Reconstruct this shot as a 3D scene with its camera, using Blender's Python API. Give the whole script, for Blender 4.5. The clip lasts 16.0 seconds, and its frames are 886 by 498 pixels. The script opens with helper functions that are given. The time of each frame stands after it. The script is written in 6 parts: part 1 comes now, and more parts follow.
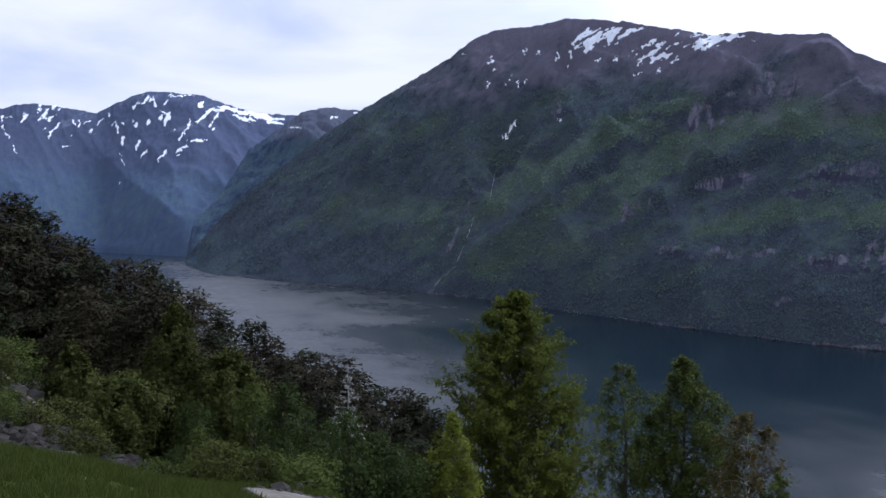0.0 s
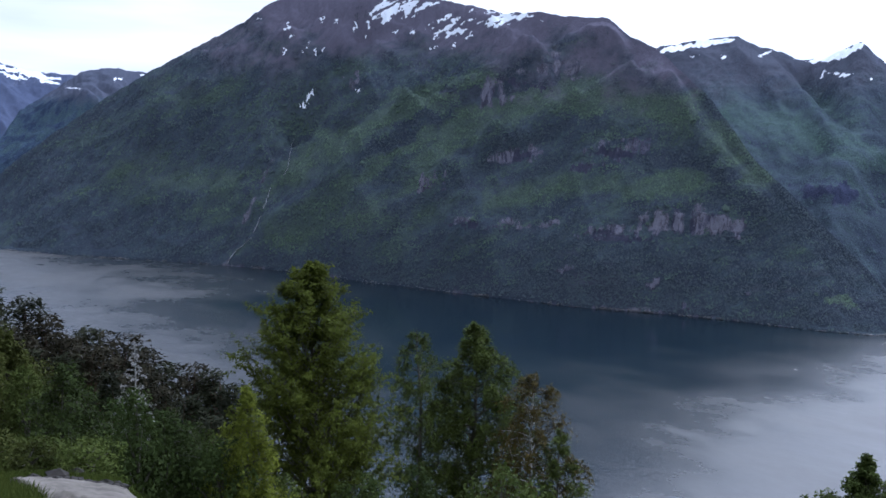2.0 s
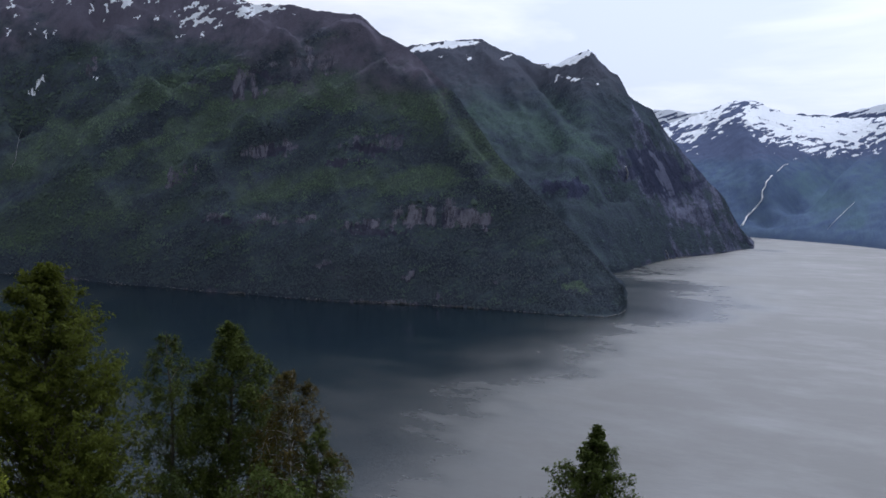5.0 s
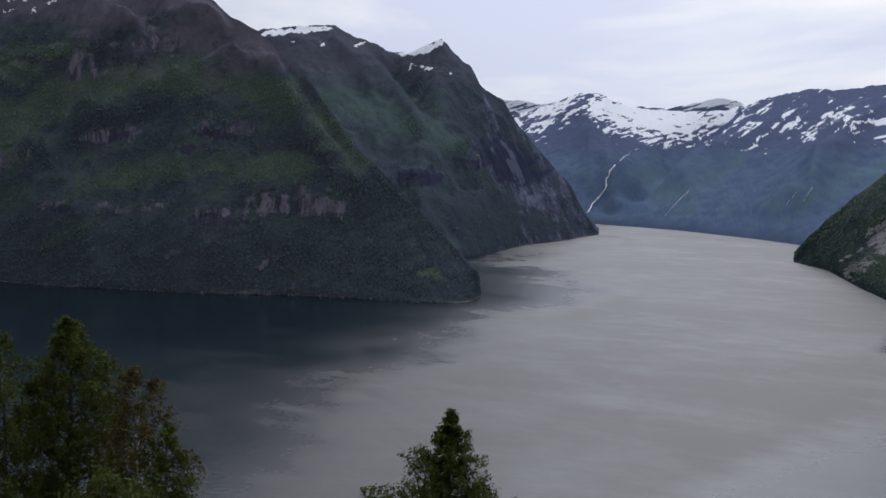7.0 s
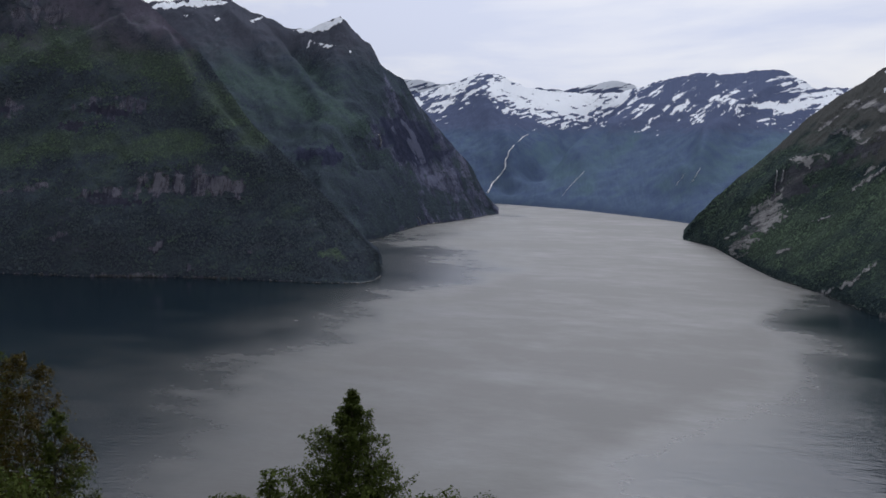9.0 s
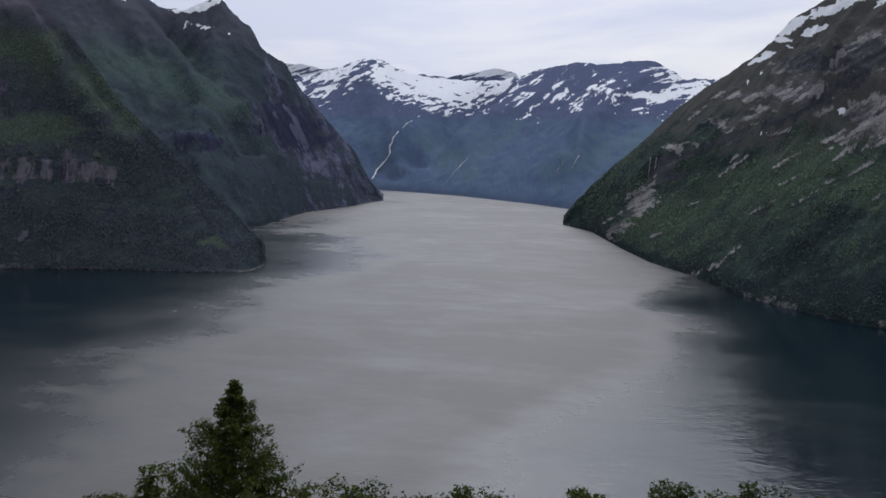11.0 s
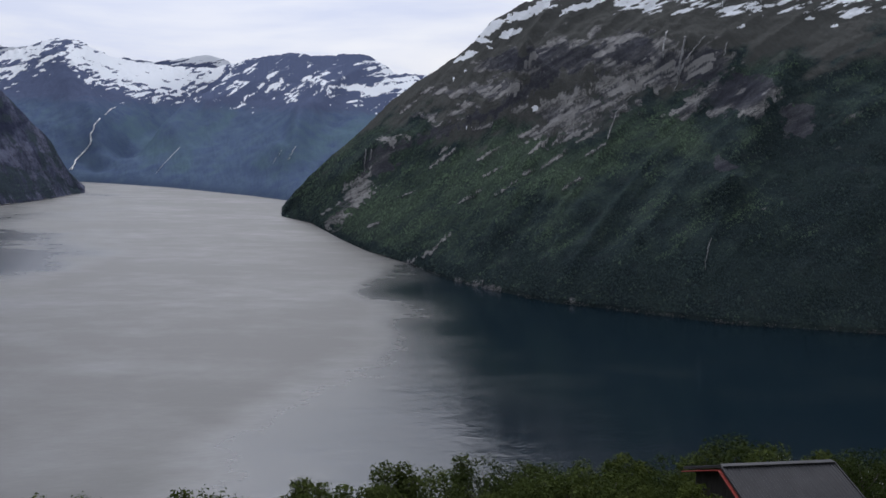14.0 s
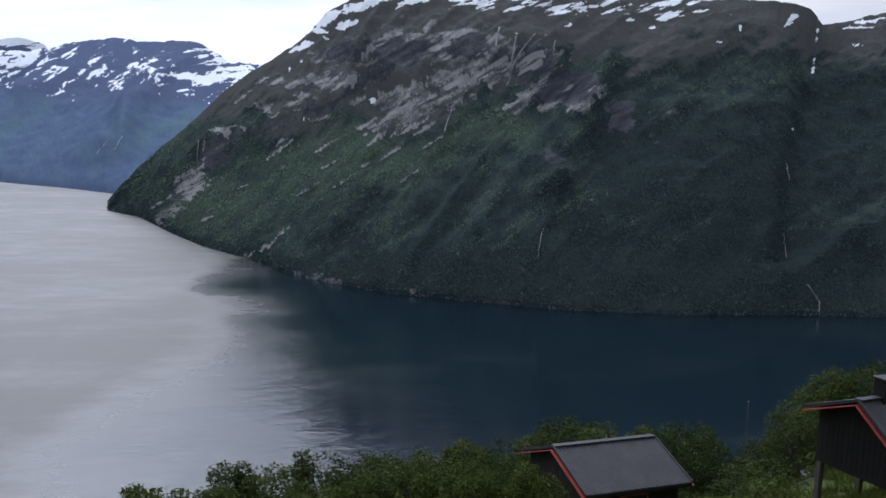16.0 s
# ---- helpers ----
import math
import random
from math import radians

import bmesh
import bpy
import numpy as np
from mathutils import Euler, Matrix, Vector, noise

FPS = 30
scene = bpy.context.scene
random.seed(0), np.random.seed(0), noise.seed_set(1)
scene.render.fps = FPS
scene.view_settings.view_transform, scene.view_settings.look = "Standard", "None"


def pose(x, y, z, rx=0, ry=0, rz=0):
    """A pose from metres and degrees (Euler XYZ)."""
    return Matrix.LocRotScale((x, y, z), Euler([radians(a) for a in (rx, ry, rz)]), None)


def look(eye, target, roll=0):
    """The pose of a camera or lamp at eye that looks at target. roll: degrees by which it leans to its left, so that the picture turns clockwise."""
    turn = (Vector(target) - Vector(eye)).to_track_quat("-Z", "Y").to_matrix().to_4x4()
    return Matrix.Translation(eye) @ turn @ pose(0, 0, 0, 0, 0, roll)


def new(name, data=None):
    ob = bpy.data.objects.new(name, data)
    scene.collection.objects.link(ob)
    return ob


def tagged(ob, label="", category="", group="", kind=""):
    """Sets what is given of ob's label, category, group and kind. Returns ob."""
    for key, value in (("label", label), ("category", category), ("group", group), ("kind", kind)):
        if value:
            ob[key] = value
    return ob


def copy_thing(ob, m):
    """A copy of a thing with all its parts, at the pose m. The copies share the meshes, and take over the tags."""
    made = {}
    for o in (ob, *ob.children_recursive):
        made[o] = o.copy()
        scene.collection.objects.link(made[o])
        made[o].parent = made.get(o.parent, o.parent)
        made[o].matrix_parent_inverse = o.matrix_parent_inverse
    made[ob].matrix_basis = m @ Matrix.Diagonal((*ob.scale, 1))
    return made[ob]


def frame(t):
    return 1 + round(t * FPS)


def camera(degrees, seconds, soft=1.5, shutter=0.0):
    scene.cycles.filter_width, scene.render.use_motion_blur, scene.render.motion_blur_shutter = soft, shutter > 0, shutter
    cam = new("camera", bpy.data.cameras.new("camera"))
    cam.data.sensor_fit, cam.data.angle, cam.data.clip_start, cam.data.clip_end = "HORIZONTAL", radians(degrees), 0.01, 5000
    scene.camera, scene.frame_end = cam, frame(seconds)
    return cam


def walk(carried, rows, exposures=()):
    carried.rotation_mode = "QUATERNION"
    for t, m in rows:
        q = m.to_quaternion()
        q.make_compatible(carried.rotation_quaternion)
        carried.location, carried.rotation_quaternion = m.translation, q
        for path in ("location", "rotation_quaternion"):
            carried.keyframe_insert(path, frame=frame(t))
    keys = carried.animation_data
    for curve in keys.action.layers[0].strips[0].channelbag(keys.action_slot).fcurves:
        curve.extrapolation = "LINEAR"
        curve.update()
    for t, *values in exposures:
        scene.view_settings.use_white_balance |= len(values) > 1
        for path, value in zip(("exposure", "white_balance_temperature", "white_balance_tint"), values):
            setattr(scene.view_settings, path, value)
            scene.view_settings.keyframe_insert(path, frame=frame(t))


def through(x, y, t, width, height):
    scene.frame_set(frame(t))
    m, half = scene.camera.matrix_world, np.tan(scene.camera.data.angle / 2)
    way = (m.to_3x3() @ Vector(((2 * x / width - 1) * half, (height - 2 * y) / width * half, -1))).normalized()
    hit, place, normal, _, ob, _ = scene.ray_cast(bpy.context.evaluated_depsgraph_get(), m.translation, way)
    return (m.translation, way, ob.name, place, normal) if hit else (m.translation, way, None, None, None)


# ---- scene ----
# The camera turns clockwise on a terrace above the fjord, held at arm's length.
# Water lies at z = 0, the eye at z = EYE; azimuths are clockwise from +y, in degrees.
cam = camera(55.0, 16.0, soft=1.6)
EYE, ARM = 140.0, 0.55
# seconds, azimuth, pitch, roll
ROWS = [
    (0.0, 0.00, -1.90, 0.00),
    (0.5, 3.36, -2.39, 0.16),
    (1.0, 6.91, -2.89, 0.32),
    (1.5, 9.69, -3.34, 0.45),
    (2.0, 13.52, -3.82, 0.47),
    (2.5, 16.79, -4.15, 0.44),
    (3.0, 20.12, -4.23, 0.37),
    (3.5, 22.37, -4.18, 0.32),
    (4.0, 24.81, -3.50, 0.31),
    (4.2, 25.83, -3.52, 0.30),
    (6.3, 36.06, -4.62, 0.62),
    (6.5, 37.05, -4.63, 0.62),
    (7.0, 39.52, -4.75, 0.62),
    (7.5, 41.79, -5.27, 0.65),
    (8.0, 43.56, -5.66, 0.67),
    (8.5, 44.66, -5.79, 0.76),
    (8.7, 45.22, -5.88, 0.80),
    (10.8, 53.22, -6.74, 1.13),
    (11.0, 53.97, -6.80, 1.16),
    (11.5, 56.38, -7.05, 1.27),
    (12.0, 59.28, -7.26, 1.49),
    (12.5, 62.74, -7.32, 1.73),
    (13.0, 66.00, -7.16, 1.87),
    (13.5, 69.56, -7.01, 1.90),
    (14.0, 72.83, -6.89, 1.90),
    (14.5, 75.25, -6.87, 1.83),
    (15.0, 78.35, -6.94, 1.99),
    (15.5, 80.72, -7.06, 2.08),
    (16.0, 83.66, -7.01, 2.33),
]
walk(cam, [(t, pose(ARM * math.sin(radians(a)), ARM * math.cos(radians(a)), EYE, 90, 0, -a) @ pose(0, 0, 0, p, 0, 0) @ pose(0, 0, 0, 0, 0, r))
           for t, a, p, r in ROWS], exposures=[(0.0, 0.44, 5450.0, 16.0), (1.0, 0.56, 5300.0, 15.0), (2.0, 0.68, 5260.0, 14.0), (3.0, 0.57, 5320.0, 13.0), (4.0, 0.24, 5480.0, 12.0), (6.5, -0.28, 6110.0, 12.0), (8.5, -0.36, 6150.0, 12.0),
                              (11.0, -0.36, 6170.0, 12.0), (13.5, -0.28, 6110.0, 12.0), (14.7, -0.26, 6080.0, 12.0), (15.3, -0.10, 5900.0, 12.0), (16.0, 0.14, 5790.0, 12.0)])

# ---------------------------------------------------------------- world, sun
world = bpy.data.worlds.new("sky")
scene.world = world
world.use_nodes = True
wn, wl = world.node_tree.nodes, world.node_tree.links
wn.clear()
w_out = wn.new("ShaderNodeOutputWorld")
w_bg = wn.new("ShaderNodeBackground")
w_sky = wn.new("ShaderNodeTexSky")
w_sky.sky_type, w_sky.sun_disc = "NISHITA", False
SUN_AZ, SUN_EL = 58, 46
w_sky.sun_elevation, w_sky.sun_rotation = radians(SUN_EL), radians(SUN_AZ)
w_dim = wn.new("ShaderNodeVectorMath")
w_dim.operation = "SCALE"
w_dim.inputs["Scale"].default_value = 0.085
wl.new(w_sky.outputs[0], w_dim.inputs[0])
w_tc = wn.new("ShaderNodeTexCoord")
w_map = wn.new("ShaderNodeMapping")
w_map.inputs["Scale"].default_value = (1.0, 1.0, 4.6)
wl.new(w_tc.outputs["Generated"], w_map.inputs["Vector"])
w_n1 = wn.new("ShaderNodeTexNoise")
w_n1.inputs["Scale"].default_value, w_n1.inputs["Detail"].default_value, w_n1.inputs["Roughness"].default_value = 2.3, 8.0, 0.52
w_n1.inputs["Distortion"].default_value = 0.4
wl.new(w_map.outputs[0], w_n1.inputs["Vector"])
w_ramp = wn.new("ShaderNodeValToRGB")
w_ramp.color_ramp.elements[0].position, w_ramp.color_ramp.elements[0].color = 0.38, (0.70, 0.73, 0.85, 1)
w_ramp.color_ramp.elements[1].position, w_ramp.color_ramp.elements[1].color = 0.62, (1.02, 0.985, 0.94, 1)
w_mid = w_ramp.color_ramp.elements.new(0.50)
w_mid.color = (0.87, 0.87, 0.90, 1)
wl.new(w_n1.outputs["Fac"], w_ramp.inputs["Fac"])
w_mix = wn.new("ShaderNodeMix")
w_mix.data_type = "RGBA"
w_mix.inputs["Factor"].default_value = 0.93
wl.new(w_dim.outputs[0], w_mix.inputs["A"])
wl.new(w_ramp.outputs["Color"], w_mix.inputs["B"])
wl.new(w_mix.outputs["Result"], w_bg.inputs["Color"])
# the cloud is brighter round the hidden sun
w_dot = wn.new("ShaderNodeVectorMath")
w_dot.operation = "DOT_PRODUCT"
w_dot.inputs[1].default_value = (math.sin(radians(SUN_AZ)) * math.cos(radians(SUN_EL)), math.cos(radians(SUN_AZ)) * math.cos(radians(SUN_EL)), math.sin(radians(SUN_EL)))
wl.new(w_tc.outputs["Generated"], w_dot.inputs[0])
w_glow = wn.new("ShaderNodeMapRange")
w_glow.interpolation_type = "SMOOTHSTEP"
for key, v in (("From Min", 0.48), ("From Max", 0.86), ("To Min", 0.74), ("To Max", 1.28)):
    w_glow.inputs[key].default_value = v
wl.new(w_dot.outputs["Value"], w_glow.inputs["Value"])
w_halo = wn.new("ShaderNodeMapRange")
w_halo.interpolation_type = "SMOOTHSTEP"
for key, v in (("From Min", 0.85), ("From Max", 1.0), ("To Min", 0.0), ("To Max", 2.5)):
    w_halo.inputs[key].default_value = v
wl.new(w_dot.outputs["Value"], w_halo.inputs["Value"])
w_sum = wn.new("ShaderNodeMath")
wl.new(w_glow.outputs[0], w_sum.inputs[0])
wl.new(w_halo.outputs[0], w_sum.inputs[1])
wl.new(w_sum.outputs[0], w_bg.inputs["Strength"])
wl.new(w_bg.outputs[0], w_out.inputs["Surface"])

sun = new("sun", bpy.data.lights.new("sun", "SUN"))
sun.data.energy, sun.data.angle, sun.data.color = 0.9, radians(35), (1.0, 0.96, 0.90)
sun.matrix_world = look((100 * w_dot.inputs[1].default_value[0], 100 * w_dot.inputs[1].default_value[1], 100 * w_dot.inputs[1].default_value[2]), (0, 0, 0))


# ---------------------------------------------------------------- noise in numpy
def lattice(ix, iy, seed):
    h = (ix.astype(np.int64) * 374761393 + iy.astype(np.int64) * 668265263 + seed * 1442695041) & 0xFFFFFFFF
    h = ((h ^ (h >> 13)) * 1274126177) & 0xFFFFFFFF
    return ((h ^ (h >> 16)) & 0xFFFF) / 65535.0


def vnoise(x, y, seed=0):
    """Smooth value noise in -1..1."""
    ix, iy = np.floor(x), np.floor(y)
    fx, fy = x - ix, y - iy
    fx, fy = fx * fx * fx * (fx * (fx * 6 - 15) + 10), fy * fy * fy * (fy * (fy * 6 - 15) + 10)
    a, b = lattice(ix, iy, seed), lattice(ix + 1, iy, seed)
    c, d = lattice(ix, iy + 1, seed), lattice(ix + 1, iy + 1, seed)
    return 2 * (a + (b - a) * fx + (c - a) * fy + (a - b - c + d) * fx * fy) - 1


def fbm(x, y, octaves=5, seed=0, gain=0.5):
    total, amp = 0, 1.0
    for o in range(octaves):
        total = total + amp * vnoise(x * 2 ** o + 17.3 * o, y * 2 ** o - 9.1 * o, seed + o)
        amp *= gain
    return total


def ridged(x, y, octaves=5, seed=0, gain=0.5):
    total, amp = 0, 1.0
    for o in range(octaves):
        total = total + amp * (1 - 2 * np.abs(vnoise(x * 2 ** o + 5.7 * o, y * 2 ** o + 3.3 * o, seed + o)))
        amp *= gain
    return total


def rng_of(seed):
    return np.random.default_rng(seed)


def smooth(a, b, x):
    t = np.clip((np.asarray(x, float) - a) / (b - a), 0, 1)
    return t * t * (3 - 2 * t)


# ---------------------------------------------------------------- materials
def mat(name, rough=0.8, spec=0.3):
    m = bpy.data.materials.new(name)
    m.use_nodes = True
    b = m.node_tree.nodes["Principled BSDF"]
    b.inputs["Roughness"].default_value = rough
    b.inputs["Specular IOR Level"].default_value = spec
    return m, m.node_tree.nodes, m.node_tree.links, b


def n_noise(n, l, scale, detail=4, rough=0.55, vec=None, stretch=None, turn=(0, 0, 0)):
    t = n.new("ShaderNodeTexNoise")
    t.inputs["Scale"].default_value, t.inputs["Detail"].default_value, t.inputs["Roughness"].default_value = scale, detail, rough
    if vec is None:
        vec = n.new("ShaderNodeTexCoord").outputs["Object"]
    if stretch:
        for key, v in (("Rotation", turn), ("Scale", stretch)):
            mp = n.new("ShaderNodeMapping")
            mp.inputs[key].default_value = v
            l.new(vec, mp.inputs["Vector"])
            vec = mp.outputs[0]
    l.new(vec, t.inputs["Vector"])
    return t.outputs["Fac"]


def n_ramp(n, l, fac, *stops):
    r = n.new("ShaderNodeValToRGB")
    els = r.color_ramp.elements
    while len(els) < len(stops):
        els.new(0.5)
    for e, (p, c) in zip(els, stops):
        e.position = p
        e.color = (*c, 1) if isinstance(c, tuple) else (c, c, c, 1)
    l.new(fac, r.inputs["Fac"])
    return r.outputs["Color"]


def n_mix(n, l, fac, a, b, mode="MIX"):
    m = n.new("ShaderNodeMix")
    m.data_type, m.blend_type = "RGBA", mode
    for key, v in (("Factor", fac), ("A", a), ("B", b)):
        s = m.inputs[key]
        if isinstance(v, (int, float)):
            s.default_value = v
        elif isinstance(v, tuple):
            s.default_value = (*v, 1)
        else:
            l.new(v, s)
    return m.outputs["Result"]


def n_math(n, l, op, a, b=0.0, clamp=False):
    m = n.new("ShaderNodeMath")
    m.operation, m.use_clamp = op, clamp
    for s, v in zip(m.inputs, (a, b)):
        if isinstance(v, (int, float)):
            s.default_value = v
        else:
            l.new(v, s)
    return m.outputs[0]


def n_bump(n, l, bsdf, height, strength, dist):
    b = n.new("ShaderNodeBump")
    b.inputs["Strength"].default_value, b.inputs["Distance"].default_value = strength, dist
    l.new(height, b.inputs["Height"])
    l.new(b.outputs["Normal"], bsdf.inputs["Normal"])
    return b


def n_attr(n, name):
    a = n.new("ShaderNodeAttribute")
    a.attribute_name = name
    return a.outputs["Fac"]


def mountain_material(name, wood_a, wood_b, lush, heath, rock_a, rock_b, grain, bare=0.22, relief=0.7, mottle=1.0):
    """Wooded mountainside: canopy, heath above the tree line, bare rock and snow where the mesh's layers say."""
    m, n, l, b = mat(name, 1.0, 0.0)
    big = n_noise(n, l, 0.008, 5, 0.6)
    mid = n_noise(n, l, 0.03 * grain, 5, 0.65)
    fine = n_noise(n, l, 0.13 * grain, 4, 0.7)
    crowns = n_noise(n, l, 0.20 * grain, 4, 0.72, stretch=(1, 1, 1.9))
    canopy = n_mix(n, l, n_ramp(n, l, mid, (0.36, 0.0), (0.64, 1.0)), wood_a, wood_b)
    green = n_math(n, l, "ADD", n_attr(n, "lush"), n_math(n, l, "MULTIPLY", n_math(n, l, "SUBTRACT", mid, 0.5), 1.2))
    canopy = n_mix(n, l, n_ramp(n, l, green, (0.25, 0.0), (0.90, 0.45 + 0.4 * mottle)), canopy, lush)
    # low lush values darken the wood: flank shade put into its colour
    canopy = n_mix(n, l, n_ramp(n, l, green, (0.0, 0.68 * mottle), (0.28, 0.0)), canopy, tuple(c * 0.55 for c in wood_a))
    ledge = n_noise(n, l, 0.030 * grain, 6, 0.72, stretch=(1, 1, 2.4))
    canopy = n_mix(n, l, n_ramp(n, l, ledge, (0.52, 0.0), (0.68, 0.40 * mottle)), canopy, tuple(c * 0.55 for c in rock_a))
    # gaps between crowns are darkened in the colour, where the bump sinks too
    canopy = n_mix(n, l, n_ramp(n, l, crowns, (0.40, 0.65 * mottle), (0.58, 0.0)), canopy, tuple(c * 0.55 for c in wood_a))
    canopy = n_mix(n, l, n_math(n, l, "MULTIPLY", n_ramp(n, l, big, (0.50, 0.0), (0.70, 1.0)), n_attr(n, "heath")), canopy, heath)
    stone = n_mix(n, l, n_ramp(n, l, n_math(n, l, "ADD", n_math(n, l, "MULTIPLY", fine, 0.45), n_math(n, l, "MULTIPLY", n_attr(n, "strata"), 0.55)), (0.34, 0.0), (0.66, 1.0)), rock_a, rock_b)
    lay = n.new("ShaderNodeCombineXYZ")
    l.new(n_attr(n, "along"), lay.inputs[0])
    l.new(n_attr(n, "across"), lay.inputs[1])
    streak = n_noise(n, l, 2.6, 6, 0.7, lay.outputs[0], (bare, 1, 1))
    stone = n_mix(n, l, n_ramp(n, l, streak, (0.47, 0.0), (0.62, 0.75)), stone, tuple(c * 0.4 for c in rock_a))
    crack = n_noise(n, l, 2.4, 6, 0.65, lay.outputs[0], (0.45, 1, 1))
    crack = n_math(n, l, "ABSOLUTE", n_math(n, l, "SUBTRACT", crack, 0.5))
    stone = n_mix(n, l, n_ramp(n, l, crack, (0.0, 0.7), (0.03, 0.0)), stone, tuple(c * 0.3 for c in rock_a))
    # Shade on cliff faces and in recesses is put into the rock colour.
    cliff_shade = n_math(n, l, "ADD", n_attr(n, "cliff_shade"), n_math(n, l, "MULTIPLY", n_math(n, l, "SUBTRACT", streak, 0.5), 0.9))
    cliff_shade = n_ramp(n, l, cliff_shade, (0.18, 0.0), (0.58, 0.78))
    stone = n_mix(n, l, cliff_shade, stone, tuple(c * k for c, k in zip(rock_a, (0.36, 0.38, 0.44))))
    stone = n_mix(n, l, n_ramp(n, l, n_attr(n, "rock"), (0.92, 0.0), (1.15, 0.60)), stone, tuple(c * 1.2 for c in rock_b))
    h_in = n_math(n, l, "ADD", n_attr(n, "heath"), n_math(n, l, "MULTIPLY", n_math(n, l, "SUBTRACT", mid, 0.5), 1.1))
    ground_c = n_mix(n, l, n_ramp(n, l, h_in, (0.30, 0.0), (0.70, 1.0)), canopy, n_mix(n, l, fine, heath, tuple(c * 0.6 for c in heath)))
    r_in = n_math(n, l, "ADD", n_attr(n, "rock"), n_math(n, l, "MULTIPLY", n_math(n, l, "SUBTRACT", streak, 0.5), 0.9))
    r_in = n_math(n, l, "ADD", r_in, n_math(n, l, "MULTIPLY", n_math(n, l, "SUBTRACT", n_attr(n, "strata"), 0.5), 0.35))
    r_in = n_math(n, l, "MAXIMUM", r_in, n_math(n, l, "ADD", n_attr(n, "cliff_shade"), n_math(n, l, "MULTIPLY", n_math(n, l, "SUBTRACT", mid, 0.5), 0.8)))
    ground_c = n_mix(n, l, n_ramp(n, l, r_in, (0.44, 0.0), (0.62, 1.0)), ground_c, stone)
    crumb = n_noise(n, l, 0.10, 4, 0.75, stretch=(1, 1, 2.0))
    s_in = n_math(n, l, "ADD", n_attr(n, "snow"), n_math(n, l, "MULTIPLY", n_math(n, l, "SUBTRACT", n_math(n, l, "ADD", fine, crumb), 1.0), 0.34))
    s_fac = n_ramp(n, l, s_in, (0.45, 0.0), (0.55, 1.0))
    col = n_mix(n, l, s_fac, ground_c, (0.78, 0.82, 0.88))
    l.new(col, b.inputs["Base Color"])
    hgt = n_math(n, l, "ADD", n_math(n, l, "ADD", fine, mid), n_math(n, l, "ADD", n_math(n, l, "MULTIPLY", crowns, 0.9), n_math(n, l, "MULTIPLY", n_math(n, l, "MULTIPLY", streak, n_attr(n, "rock")), 1.6)))
    n_bump(n, l, b, hgt, relief, 2.4 / grain)
    return m


# Aerial haze is put into these base colours, bluest and palest far off.
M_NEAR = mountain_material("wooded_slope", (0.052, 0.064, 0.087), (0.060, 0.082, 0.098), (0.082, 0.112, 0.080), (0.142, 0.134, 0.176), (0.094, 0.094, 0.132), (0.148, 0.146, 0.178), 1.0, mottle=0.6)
M_MID_HAZE = mountain_material("hazed_wooded_slope_mid", (0.050, 0.071, 0.121), (0.072, 0.109, 0.137), (0.088, 0.135, 0.121), (0.101, 0.113, 0.154), (0.100, 0.108, 0.156), (0.185, 0.192, 0.262), 0.8)
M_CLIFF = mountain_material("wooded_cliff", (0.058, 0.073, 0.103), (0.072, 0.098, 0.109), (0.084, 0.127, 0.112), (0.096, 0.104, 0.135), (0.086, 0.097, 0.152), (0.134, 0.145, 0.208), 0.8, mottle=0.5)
M_WEST_HAZE = mountain_material("hazed_wooded_slope_west", (0.069, 0.096, 0.161), (0.082, 0.116, 0.166), (0.086, 0.136, 0.154), (0.089, 0.108, 0.174), (0.118, 0.141, 0.223), (0.166, 0.192, 0.273), 0.8, relief=0.25, mottle=0.3)
M_FAR_HAZE = mountain_material("hazed_wooded_slope_far", (0.092, 0.130, 0.226), (0.110, 0.158, 0.233), (0.115, 0.187, 0.217), (0.119, 0.147, 0.246), (0.160, 0.193, 0.316), (0.225, 0.263, 0.386), 0.8, relief=0.25, mottle=0.3)
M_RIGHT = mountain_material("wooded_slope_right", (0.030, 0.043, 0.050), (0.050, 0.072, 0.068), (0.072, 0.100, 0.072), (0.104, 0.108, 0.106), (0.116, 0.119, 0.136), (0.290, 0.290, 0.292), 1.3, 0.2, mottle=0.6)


def forest_material(name, dark, mid, lush, heath):
    """Tree crowns on a far slope, each with a shade of its own."""
    m, n, l, b = mat(name, 1.0, 0.0)
    isl = n.new("ShaderNodeNewGeometry").outputs["Random Per Island"]
    c = n_mix(n, l, isl, dark, mid)
    stand = n_noise(n, l, 0.012, 4, 0.6)
    c = n_mix(n, l, n_ramp(n, l, n_math(n, l, "ADD", n_math(n, l, "MULTIPLY", n_math(n, l, "SUBTRACT", stand, 0.5), 0.6), n_math(n, l, "ADD", n_attr(n, "lush"), n_math(n, l, "MULTIPLY", n_math(n, l, "SUBTRACT", isl, 0.5), 0.32))), (0.15, 0.0), (1.0, 1.0)), c, lush)
    c = n_mix(n, l, n_ramp(n, l, n_attr(n, "heath"), (0.2, 0.0), (0.8, 0.75)), c, heath)
    l.new(c, b.inputs["Base Color"])
    return m


# The crowns' colours carry the same bluish haze.
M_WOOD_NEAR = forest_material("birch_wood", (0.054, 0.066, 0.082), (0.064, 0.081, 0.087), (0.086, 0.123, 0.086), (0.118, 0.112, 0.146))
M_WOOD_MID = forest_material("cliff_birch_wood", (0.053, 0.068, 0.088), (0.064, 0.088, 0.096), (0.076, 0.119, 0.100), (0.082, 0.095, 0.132))
